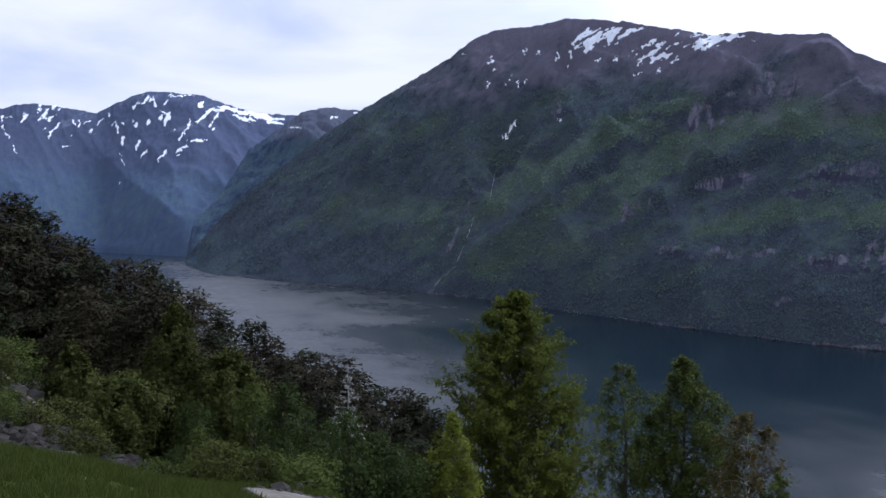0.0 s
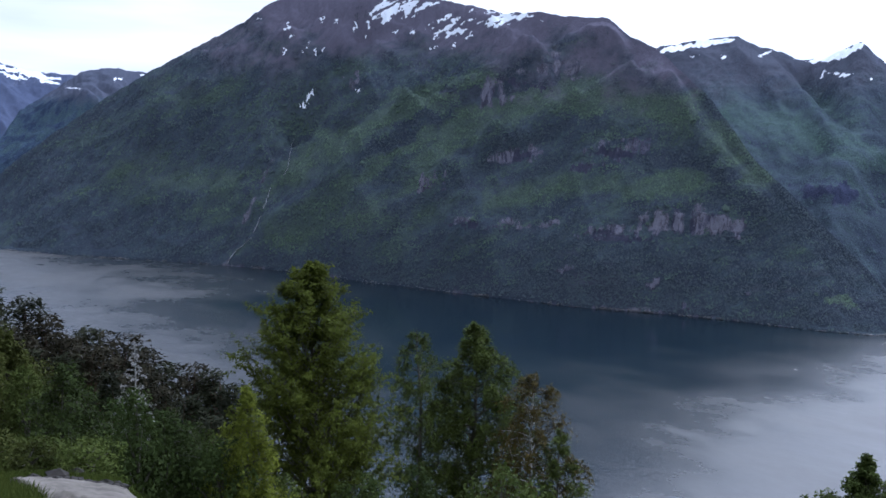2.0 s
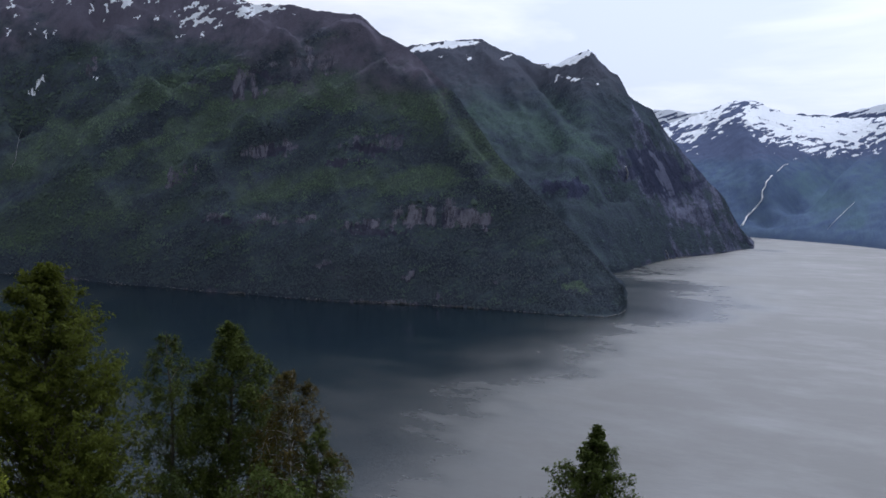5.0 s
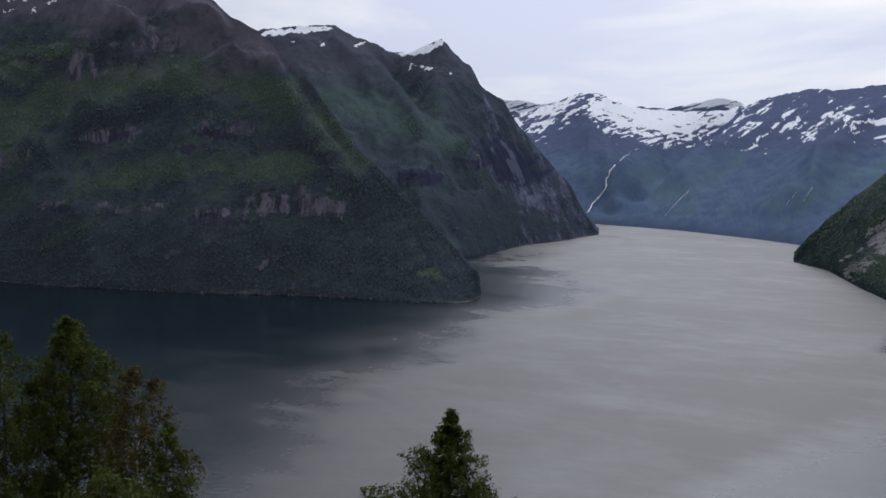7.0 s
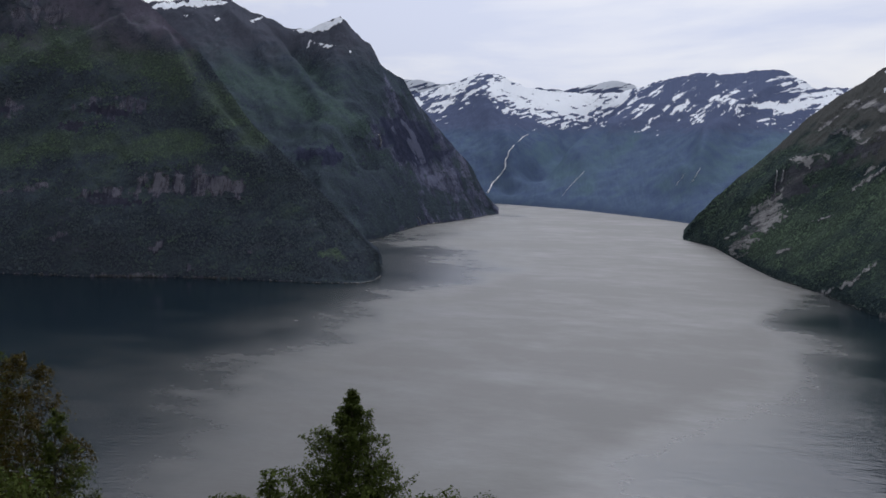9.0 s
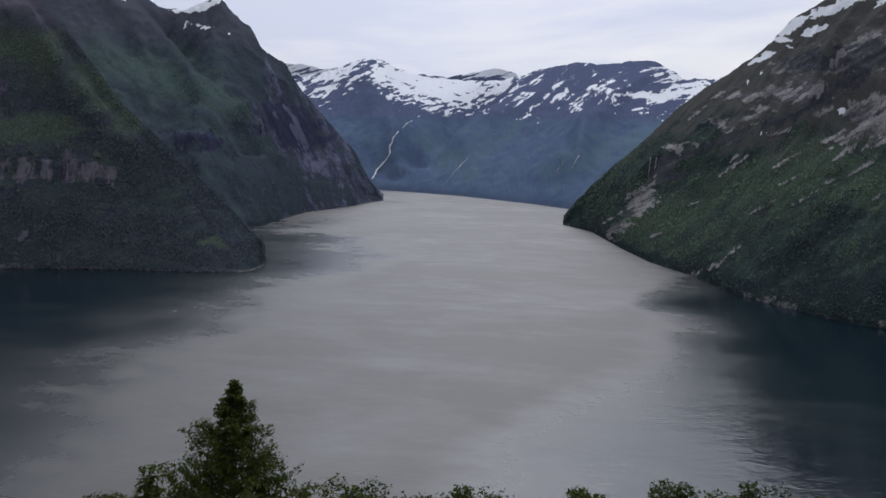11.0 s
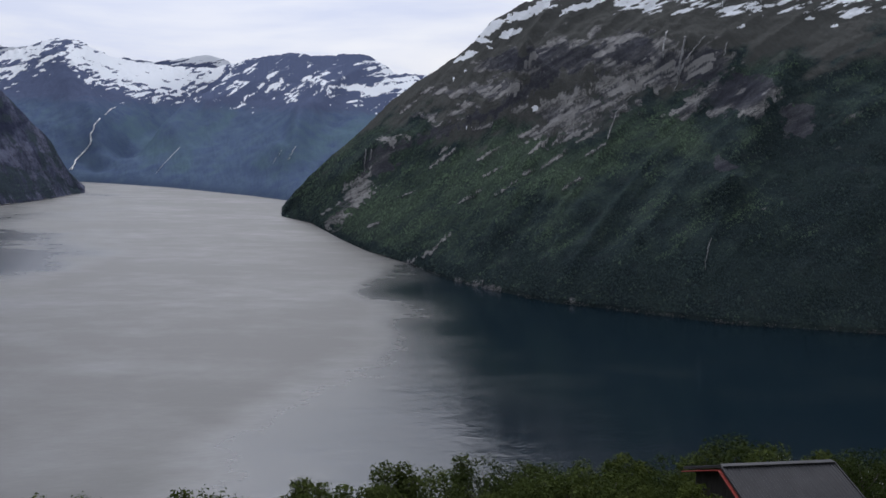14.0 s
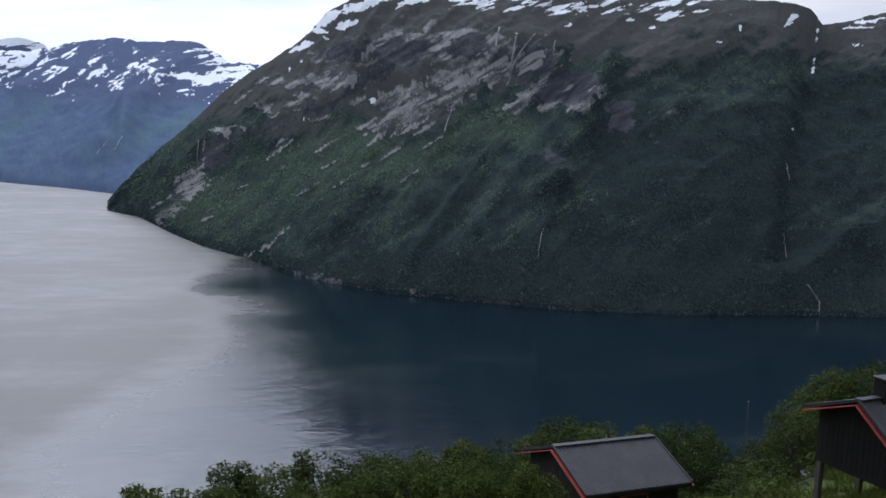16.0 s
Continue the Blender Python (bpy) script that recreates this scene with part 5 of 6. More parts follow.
def hillside():
    az = np.linspace(-180, 180, 360)
    rad = np.concatenate([np.linspace(0.005, 8, 15), np.geomspace(8.6, 700, 120)])
    A, D = np.meshgrid(az, rad)
    X, Y = polar(A, D)
    Z = np.maximum(ground_z(X, Y), -6)
    rock = 0.35 + 0.5 * fbm(X / 9, Y / 9, 3, 12) + 0.7 * gauss(A, -27, 6) * smooth(26, 31, D) * smooth(70, 55, D) - 0.7 * smooth(30, 26, D)
    ob = new("ground", mesh_from("ground", np.stack([X, Y, Z], -1).reshape(-1, 3), grid_faces(len(rad), len(az)), M_GROUND, {"rock": rock}))
    return tagged(ob, "grassy hillside with bare rock falling to the fjord", "ground", kind="structure")


hillside()


# ---------------------------------------------------------------- trees
def tube(path, radii, sides=6):
    """Verts and quads of a tapering tube along a path."""
    path, radii = np.asarray(path, float), np.asarray(radii, float)
    tang = np.gradient(path, axis=0)
    tang /= np.linalg.norm(tang, axis=1)[:, None] + 1e-9
    ref = np.where(np.abs(tang[:, 2:3]) > 0.9, np.array([[1.0, 0, 0]]), np.array([[0, 0, 1.0]]))
    s = np.cross(tang, ref)
    s /= np.linalg.norm(s, axis=1)[:, None] + 1e-9
    b = np.cross(tang, s)
    th = np.linspace(0, 2 * np.pi, sides, endpoint=False)
    v = path[:, None] + radii[:, None, None] * (np.cos(th)[None, :, None] * s[:, None] + np.sin(th)[None, :, None] * b[:, None])
    i = np.arange(len(path) * sides).reshape(len(path), sides)
    j = np.roll(i, -1, 1)
    return v.reshape(-1, 3), np.stack([i[:-1], j[:-1], j[1:], i[1:]], -1).reshape(-1, 4)


def join(pieces):
    vs, fs, o = [], [], 0
    for v, f in pieces:
        vs.append(v)
        fs.append(f + o)
        o += len(v)
    return np.concatenate(vs), np.concatenate(fs)


def leaf_cloud(centres, size, rng, long=1.5, hang=0.0, jitter=0.35, ragged=0.6):
    """A pointed leaf at each centre; the leaves of a crown mostly face outwards and up."""
    c = np.asarray(centres)
    n = len(c)
    mid = c.mean(axis=0)
    face = c - mid
    face[:, 2] *= 0.5
    face /= np.linalg.norm(face, axis=1)[:, None] + 1e-6
    face = face * 0.6 + np.array([0, 0, 0.55]) + rng.normal(size=(n, 3)) * ragged
    a = rng.normal(size=(n, 3))
    a[:, 2] -= hang * 2
    a -= face * ((a * face).sum(1) / ((face * face).sum(1) + 1e-6))[:, None]
    a /= np.linalg.norm(a, axis=1)[:, None] + 1e-6
    b = np.cross(a, face)
    b /= np.linalg.norm(b, axis=1)[:, None] + 1e-6
    s = size * (1 + jitter * rng.normal(size=(n, 1))).clip(0.4, 2)
    a, b = a * s * long * 0.5, b * s * 0.5
    v = np.stack([c + b * 0.8 - a * 0.8, c + a, c - b * 0.8 - a * 0.8], 1).reshape(-1, 3)
    return v, np.arange(3 * n).reshape(n, 3)


def tree_meshes(kind, height, width, clear, limbs, leaves, leaf, form, rng, droop=0.0, rise=0.5, bark=None, foliage=None, stems=1, lean=0.0, tuft=0.45, hang=0.0, long=1.5, twigs=5, trunk_r=None, bare_twigs=True, sides=5, least=0.65):
    """Trunk, limbs and crown of a tree that stands at the origin. form(h): the crown's half width, 0..1, at height share h."""
    trunk_parts, limb_parts, leaf_pts = [], [], []
    r0 = trunk_r or height * 0.013
    for s in range(stems):
        yaw = rng.uniform(0, 2 * np.pi)
        spread = (0.0 if stems == 1 else width * 0.28) + lean
        k = np.linspace(0, 1, 10)
        wob = np.cumsum(rng.normal(size=(10, 2)) * height * 0.006, axis=0)
        top = height * (1 if s == 0 else rng.uniform(0.72, 0.97))
        path = np.stack([np.cos(yaw) * spread * k ** 1.3 + wob[:, 0], np.sin(yaw) * spread * k ** 1.3 + wob[:, 1], top * k], 1)
        rad = r0 * (1 if stems == 1 else 0.65) * (1 - k) ** 0.8 + 0.012
        trunk_parts.append(tube(path, rad, 7))
        for i in range(limbs // stems):
            h = clear + (0.985 - clear) * ((i + rng.uniform(0, 1)) / (limbs // stems)) ** 0.9
            base = np.array([np.interp(h, k, path[:, c]) for c in range(3)])
            reach = width * 0.5 * form((h - clear) / (1 - clear)) * rng.uniform(least, 1.12)
            if reach < 0.12:
                reach = 0.12
            th = i * 2.399 + rng.uniform(-0.5, 0.5)
            up = rise * rng.uniform(0.6, 1.3)
            m = np.linspace(0, 1, 7)
            out = np.array([np.cos(th), np.sin(th)])
            curve_z = reach * (up * m - droop * m ** 2)
            bend = np.cumsum(rng.normal(size=(7, 2)) * reach * 0.03, axis=0)
            lp = np.stack([base[0] + out[0] * reach * m + bend[:, 0], base[1] + out[1] * reach * m + bend[:, 1], base[2] + curve_z], 1)
            lr = max(r0 * 0.34 * (1 - h * 0.75), 0.012)
            limb_parts.append(tube(lp, lr * (1 - m) ** 0.9 + 0.006, sides))
            share = int(leaves / (limbs) * (0.35 + 1.3 * reach / (width * 0.5)))
            for w in range(twigs):
                t0 = rng.uniform(0.25, 1.0)
                o = np.array([np.interp(t0, m, lp[:, c]) for c in range(3)])
                dirn = np.array([out[0], out[1], up * 0.7]) + rng.normal(size=3) * 0.75
                dirn /= np.linalg.norm(dirn)
                ln = reach * rng.uniform(0.18, 0.42)
                mm = np.linspace(0, 1, 4)
                tp = o + dirn * ln * mm[:, None]
                tp[:, 2] -= hang * ln * 1.6 * mm ** 2
                if bare_twigs:
                    limb_parts.append(tube(tp, 0.012 * (1 - mm) + 0.004, 3))
                cnt = max(2, share // twigs)
                tt = rng.uniform(0.1, 1.15, cnt)
                pts = o + dirn * ln * tt[:, None]
                pts[:, 2] -= hang * ln * 1.6 * tt ** 2
                spread_l = tuft * (0.5 + 0.5 * min(1, reach / 1.5))
                pts = pts + rng.normal(size=(cnt, 3)) * spread_l * np.array([0.5, 0.5, 0.4 + 0.4 * hang])
                leaf_pts.append(pts)
    pts = np.concatenate(leaf_pts)
    fit_z = height / np.percentile(pts[:, 2], 99.7)
    pts[:, 2] *= fit_z
    for v, _ in trunk_parts + limb_parts:
        v[:, 2] *= fit_z
    trunk = mesh_from(kind + "_trunk", *join(trunk_parts + limb_parts), bark)
    crown = mesh_from(kind + "_crown", *leaf_cloud(pts, leaf, rng, long, hang), foliage, shade=False)
    return trunk, crown


def lump_tree(kind, height, width, clear, lumps, leaves, leaf, form, rng, bark=None, foliage=None, lump=0.24, flat=0.8, long=1.5, ragged=0.12):
    """A tree whose crown is heaped up of many rounded tufts, each on a limb of its own."""
    wob = np.cumsum(rng.normal(size=(8, 2)) * height * 0.008, axis=0)
    k = np.linspace(0, 1, 8)
    path = np.stack([wob[:, 0], wob[:, 1], height * 0.9 * k], 1)
    wood = [tube(path, height * 0.014 * (1 - k) ** 0.8 + 0.015, 6)]
    pts = []
    for i in range(lumps):
        h = clear + (0.93 - clear) * ((i + rng.uniform(0.1, 0.9)) / lumps) ** 0.85
        edge = width * 0.5 * form((h - clear) / (1 - clear))
        r = width * lump * rng.uniform(0.65, 1.2) * (0.55 + 0.45 * min(1.0, 2 * edge / width))
        th = i * 2.399 + rng.uniform(-0.6, 0.6)
        out = max(0.0, edge - 0.6 * r) * rng.uniform(0.7, 1.15)
        c = np.array([np.cos(th) * out, np.sin(th) * out, h * height])
        start = np.array([np.interp(max(0.05, h - 0.18), k, path[:, q]) for q in range(3)])
        m = np.linspace(0, 1, 5)[:, None]
        limb = start + (c - start) * m + np.array([0, 0, 0.12 * out]) * np.sin(np.pi * m)
        wood.append(tube(limb, 0.10 * r * (1 - m[:, 0]) + 0.012, 4))
        n = max(20, int(leaves / lumps * (r / (width * lump)) ** 2))
        d = rng.normal(size=(n, 3))
        d[:, 2] += 0.35
        d /= np.linalg.norm(d, axis=1)[:, None]
        rad = r * (rng.uniform(0.25, 1.0, (n, 1)) ** 0.35 + ragged * rng.normal(size=(n, 1)))
        pts.append(c + d * rad * np.array([1, 1, flat]))
    pts = np.concatenate(pts)
    fit_z = height / np.percentile(pts[:, 2], 99.7)
    pts[:, 2] *= fit_z
    for v, _ in wood:
        v[:, 2] *= fit_z
    return mesh_from(kind + "_trunk", *join(wood), bark), mesh_from(kind + "_crown", *leaf_cloud(pts, leaf, rng, long), foliage, shade=False)


def plant(kind, meshes, x, y, label, category="tree", scale=(1, 1, 1), turn=0.0, group="", sink=0.15):
    ob = new(kind)
    tagged(ob, label, category, group)
    for nm, me in zip(("trunk", "crown"), meshes):
        part(nm, me, ob)
    ob.matrix_basis = Matrix.LocRotScale((x, y, float(ground_z(x, y)) - sink), Euler((0, 0, turn)), Vector(scale))
    return ob


def place(az, d, top_el):
    """Foot of a tree and the height that brings its top to that elevation angle."""
    x, y = polar(az, d)
    return float(x), float(y), EYE + d * math.tan(radians(top_el)) - float(ground_z(x, y)) + 0.15


def cone(h):
    return max(0.04, (1 - h) ** 0.95) * min(1, 0.55 + h * 3)


def egg(h):
    return max(0.08, math.sin(math.pi * min(1, max(0, h) * 0.86 + 0.14)) ** 0.7)


def dome(h):
    return 0.3 + 0.7 * math.sqrt(max(0.0, 1 - max(0.0, h - 0.25) ** 2 / 0.6))


def hero(kind, az, d, top_el, width, label, seed, **kw):
    x, y, h = place(az, d, top_el)
    plant(kind, tree_meshes(kind, h, width, rng=rng_of(seed), **kw), x, y, label)


def ogive(h):
    return max(0.04, (1 - h) ** 0.78) * min(1, 0.75 + h * 1.5)


def spire(h):
    return max(0.05, (1 - h) ** 0.78) * min(1, 0.6 + h * 2.5)


def plume(h):
    return max(0.05, min(0.85, 1.22 * (1 - h) ** 0.80))


POP = dict(clear=0.02, limbs=200, leaves=62000, leaf=0.135, form=plume, rise=1.15, least=0.80, twigs=9, droop=0.0, bark=M_BARK, tuft=0.24)
BIR = dict(clear=0.25, limbs=60, leaves=20000, leaf=0.13, form=egg, rise=0.7, droop=0.35, bark=M_BARK, tuft=0.30, twigs=7, hang=0.7)
hero("poplar_tree", 5.1, 48, -4.9, 10.0, "tall olive-green poplar with upswept limbs on the slope", 11, foliage=M_POPLAR, **POP)
hero("aspen_tree", 39.85, 42, -15.5, 10.4, "olive green conical aspen standing on the steep slope", 12, foliage=M_ASPEN,
     **{**POP, "limbs": 190, "leaves": 50000, "leaf": 0.115, "rise": 0.70, "tuft": 0.20, "form": cone, "least": 0.80})
hero("birch_tree", 12.4, 58, -9.5, 5.8, "thin open birch with hanging twigs and dark limbs", 13, foliage=M_BIRCH, **{**BIR, "leaves": 7500, "limbs": 34, "clear": 0.35, "trunk_r": 0.22, "tuft": 0.26, "hang": 0.9})
hero("birch_tree", 16.0, 60, -8.9, 8.2, "full green birch with drooping crown on the slope", 14, foliage=M_BIRCH, **{**BIR, "leaves": 42000, "limbs": 110, "leaf": 0.135, "clear": 0.12})
hero("birch_tree", 19.2, 56, -12.2, 6.6, "rusty half-leafed birch with pale twigs", 15, foliage=M_RUST, **{**BIR, "leaves": 15000, "bark": M_BIRCHBARK, "clear": 0.12})
hero("birch_tree", 21.4, 54, -15.6, 4.0, "small green birch at the edge of the clump", 16, foliage=M_BIRCH, **{**BIR, "leaves": 7000, "limbs": 36})
hero("young_birch_tree", 0.6, 36, -12.7, 4.8, "light green young birch among the scrub", 17, foliage=M_FRESH, **{**BIR, "leaves": 15000, "leaf": 0.095, "clear": 0.06, "form": spire})
hero("birch_tree", -17.6, 46, -5.4, 6.4, "broad dark green birch below the meadow", 18, foliage=M_OLIVE, **{**BIR, "leaves": 34000, "limbs": 90, "clear": 0.05, "form": ogive})
hero("birch_tree", -23.4, 44, -7.45, 3.4, "bushy green birch beside bare rock", 19, foliage=M_OLIVE, **{**BIR, "leaves": 15000, "clear": 0.08, "form": ogive})
hero("birch_tree", -13.9, 45, -8.4, 4.6, "dark green birch leaning among the scrub", 20, foliage=M_OLIVE, **{**BIR, "leaves": 20000, "clear": 0.1})
hero("birch_tree", -20.6, 43, -9.5, 4.2, "low dark green birch on the bank", 24, foliage=M_OLIVE, **{**BIR, "leaves": 15000, "clear": 0.06})
hero("young_birch_tree", -10.6, 38, -10.7, 3.4, "light green young birch among the scrub", 21, foliage=M_LIGHT, **{**BIR, "leaves": 9000, "leaf": 0.095, "clear": 0.08})
hero("young_birch_tree", -4.4, 37, -14.0, 4.0, "light green young birch among the scrub", 22, foliage=M_LIGHT, **{**BIR, "leaves": 14000, "leaf": 0.095, "clear": 0.08})

hero("dead_pine_tree", -6.4, 56, -9.6, 4.4, "bare silvery dead pine among dark pines", 25, foliage=M_DEAD, clear=0.2, limbs=60, leaves=1500, leaf=0.08, form=cone, rise=0.25, droop=0.2, bark=M_DEAD, tuft=0.12, twigs=6, long=3.0, trunk_r=0.10)

# variants that repeat along the slope
PINES = [lump_tree("pine", 12, w, c, 30, 8600, 0.16, f, rng_of(60 + i), bark=M_PINEBARK, foliage=(M_PINE, M_PINE_OLD, M_PINE)[i], lump=0.24, flat=0.6, long=2.2, ragged=0.14)
         for i, (w, c, f) in enumerate(((5.8, 0.08, ogive), (5.4, 0.12, egg), (5.0, 0.06, ogive)))]
BUSHES = [lump_tree("bush", 6, w, 0.08, 16, 6500, 0.125, f, rng_of(80 + i), bark=M_BARK, foliage=m, lump=0.22, ragged=0.22)
          for i, (w, f, m) in enumerate(((4.6, egg, M_BUSH), (5.0, ogive, M_BIRCH), (4.2, egg, M_BUSH), (4.6, ogive, M_LIGHT), (4.4, egg, M_ASPEN)))]
ROUND = [lump_tree("leafy_tree", 10, w, 0.3, 24, 9000, 0.175, f, rng_of(180 + i), bark=M_BARK, foliage=m, lump=0.21, ragged=0.14)
         for i, (w, f, m) in enumerate(((7.4, dome, M_BUSH), (6.2, egg, M_ASPEN), (8.0, dome, M_LIGHT), (6.8, dome, M_ASPEN), (5.6, egg, M_BIRCH)))]
SHRUBS = [lump_tree("shrub", 6, w, 0.05, 14, 2400, 0.34, dome, rng_of(110 + i), bark=M_BARK, foliage=m, lump=0.24, ragged=0.2) for i, (w, m) in enumerate(((7.0, M_LIGHT), (8.0, M_BUSH), (7.5, M_BIRCH)))]
SCRUB = [lump_tree("birch_scrub", 6, w, 0.05, 14, 2400, 0.30, egg, rng_of(130 + i), bark=M_BARK, foliage=m, lump=0.24, ragged=0.2) for i, (w, m) in enumerate(((7.0, M_OLIVE), (7.5, M_BIRCH)))]
SAPS = [lump_tree("sapling", 8, w, 0.15, 16, 4600, 0.16, ogive, rng_of(95 + i), bark=M_BARK, foliage=m, lump=0.24, ragged=0.16) for i, (w, m) in enumerate(((3.4, M_ASPEN), (4.0, M_BUSH)))]
BASE = {}


def repeat(kind, stock, ref, i, az, d, top_el, wide, label, group, category="tree"):
    x, y, h = place(az, d, top_el)
    if h < 0.8:
        return
    s = h / ref
    m = Matrix.LocRotScale((x, y, float(ground_z(x, y)) - 0.15), Euler((0, 0, az * 1.7 + i * 2.1)), Vector((s * wide, s * wide, s)))
    key = (kind, i % len(stock))
    if key not in BASE:
        BASE[key] = plant(kind, stock[i % len(stock)], x, y, label, category, group=group)
        BASE[key].matrix_basis = m
    else:
        o = copy_thing(BASE[key], Matrix.Identity(4))
        o.matrix_basis = m


PINE_LINE = [(-29, 1.0), (-27.4, 1.5), (-26.2, 1.5), (-25.1, 0.5), (-24.1, -0.9), (-23, -1.1), (-22.1, -2.2), (-20.5, -2.5), (-19, -2.6), (-18, -3.7), (-16.5, -4.5), (-14.6, -5.8), (-12.6, -6.6), (-11.6, -7.7), (-10.6, -9.2), (-9.2, -8.6), (-7.4, -9.0),
             (-6.2, -10), (-4.8, -11), (-3.2, -11.2), (-1.7, -11.6), (-0.4, -12.6)]
rp = random.Random(5)
for i, (a, e) in enumerate(PINE_LINE):
    repeat("pine_tree", PINES, 12, i, a, 80 + rp.uniform(-6, 10), e, 1.25, "dark green pine on the slope", "pines on the slope")
for i in range(19):
    a = -29.5 + 28.5 * (i + rp.uniform(0.2, 0.8)) / 19
    e = np.interp(a, [p[0] for p in PINE_LINE], [p[1] for p in PINE_LINE]) - rp.uniform(1.0, 3.4)
    repeat("pine_tree", PINES, 12, i, a, rp.uniform(58, 74), float(e), 1.3, "dark green pine on the slope", "pines on the slope")
LOW = [(-16, -11.5), (-12.6, -10.6), (-8, -13), (-6.2, -12.4), (-2.5, -15.3), (-1, -16.0), (3, -18.2), (8, -18.4), (12, -18), (18, -18)]
for i, (a, e) in enumerate(LOW):
    repeat("bush", BUSHES, 6, i, a, 37 + rp.uniform(-2, 5), e, 0.8, "leafy green scrub birch on the slope", "scrub on the slope", "bush")
for i in range(9):
    a = -19 + 20 * (i + rp.uniform(0.2, 0.8)) / 9
    e = np.interp(a, [p[0] for p in LOW], [p[1] for p in LOW]) - rp.uniform(1.0, 4.0)
    repeat("bush", BUSHES, 6, i, a, rp.uniform(36, 42), float(e), 0.85, "leafy green scrub birch on the slope", "scrub on the slope", "bush")
RIGHT = [(34.7, -19.9), (32, -21.2), (30, -21.6), (46.6, -21.7), (48, -21.9), (50.5, -22.2), (55.7, -21.9), (57, -22.2), (63.5, -21.6), (64.5, -21.8), (66.5, -22), (69.9, -20.6), (70.6, -20.7), (72.5, -21), (74.6, -20.0), (76.5, -20.6),
         (79.3, -20.2), (81, -20.4), (83.5, -20), (86, -19.1), (88.5, -19.4), (91, -18.2), (93.3, -17.3), (95.5, -17.6), (98.2, -17.2), (100.2, -16.9), (101.6, -17.0), (105.4, -17.2), (107.2, -14.6), (108.9, -12.4), (111, -11.7), (113, -11.5)]
for i, (a, e) in enumerate(RIGHT):
    kind, stock, ref = (("aspen_sapling", SAPS, 8) if i % 2 == 0 and a < 78 else ("leafy_tree", ROUND, 10))
    repeat(kind, stock, ref, i, a, 52 + rp.uniform(-4, 6) - 4 * (a > 100), e - 0.35, 1.0, "leafy green tree below the terrace", "trees below the terrace")
for i in range(13):
    a = 64 + 39 * (i + rp.uniform(0.2, 0.8)) / 13
    e = np.interp(a, [p[0] for p in RIGHT[11:]], [p[1] for p in RIGHT[11:]]) - rp.uniform(1.2, 2.8)
    repeat("leafy_tree", ROUND, 10, i, a, rp.uniform(44, 50), float(e), 1.0, "leafy green tree below the terrace", "trees below the terrace")

for i in range(9):
    repeat("leafy_tree", ROUND, 10, i + 1, 79 + 1.45 * i, 36 + rp.uniform(-2, 3), -20.9 + 0.09 * i - rp.uniform(0, 0.9), 0.9, "leafy green tree below the terrace", "trees below the terrace")
for i in range(52):
    a, d = (rp.uniform(95.5, 113), rp.uniform(30, 45)) if i < 30 else (rp.uniform(-19, -8), rp.uniform(29, 34))
    if i > 40:
        a, d = rp.uniform(-28, -20), rp.uniform(33, 46)
    if (89 < a < 103.5 and d < 43) or (106 < a < 120 and 30.5 < d < 41):
        d = rp.uniform(43.5, 46)
    x, y = polar(a, d)
    tall = rp.uniform(0.7, 1.9)
    top = math.degrees(math.atan2(float(ground_z(x, y)) + tall - EYE, d))
    if a < 0:
        repeat("birch_scrub", SCRUB, 6, i, a, d, top, rp.uniform(1.0, 1.5), "low dark birch scrub on the stony bank", "scrub on the bank", "shrub")
    else:
        repeat("shrub", SHRUBS, 6, i, a, d, top, rp.uniform(1.2, 1.7), "low leafy shrub in the rough grass", "shrubs in the rough grass", "shrub")


# ---------------------------------------------------------------- the cabins
def plain_material(name, a, c, scale, rough=0.7, stretch=None, metal=0.0, bump=0.2):
    m, n, l, b = mat(name, rough, 0.3)
    b.inputs["Metallic"].default_value = metal
    f = n_noise(n, l, scale, 5, 0.65, stretch=stretch)
    l.new(n_ramp(n, l, f, (0.3, a), (0.7, c)), b.inputs["Base Color"])
    n_bump(n, l, b, f, bump, 0.02)
    return m


M_ROOF = plain_material("grey_roof_sheet", (0.029, 0.029, 0.034), (0.044, 0.044, 0.051), 1.3, 0.5)
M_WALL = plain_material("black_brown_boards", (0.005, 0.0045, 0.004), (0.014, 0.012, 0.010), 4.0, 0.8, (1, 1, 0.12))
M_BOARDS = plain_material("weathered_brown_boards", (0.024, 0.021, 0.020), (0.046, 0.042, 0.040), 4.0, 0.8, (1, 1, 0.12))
M_RED = plain_material("red_painted_board", (0.22, 0.035, 0.028), (0.34, 0.055, 0.042), 3.0, 0.6)
M_POST = plain_material("weathered_post", (0.05, 0.045, 0.038), (0.13, 0.115, 0.095), 5.0, 0.9, (1, 1, 0.2))
M_PALE = plain_material("pale_plank", (0.30, 0.25, 0.22), (0.45, 0.38, 0.34), 4.0, 0.8)
M_GLASS = plain_material("dark_window_glass", (0.010, 0.012, 0.015), (0.014, 0.016, 0.020), 1.0, 0.08, None, 0.0, 0.0)


def box(x0, x1, y0, y1, z0, z1, bevel=0.01):
    bm = bmesh.new()
    bmesh.ops.create_cube(bm, size=1, matrix=Matrix.LocRotScale(((x0 + x1) / 2, (y0 + y1) / 2, (z0 + z1) / 2), None, Vector((x1 - x0, y1 - y0, z1 - z0))))
    if bevel:
        bmesh.ops.bevel(bm, geom=bm.edges[:], offset=bevel, segments=1, affect="EDGES")
    return bm


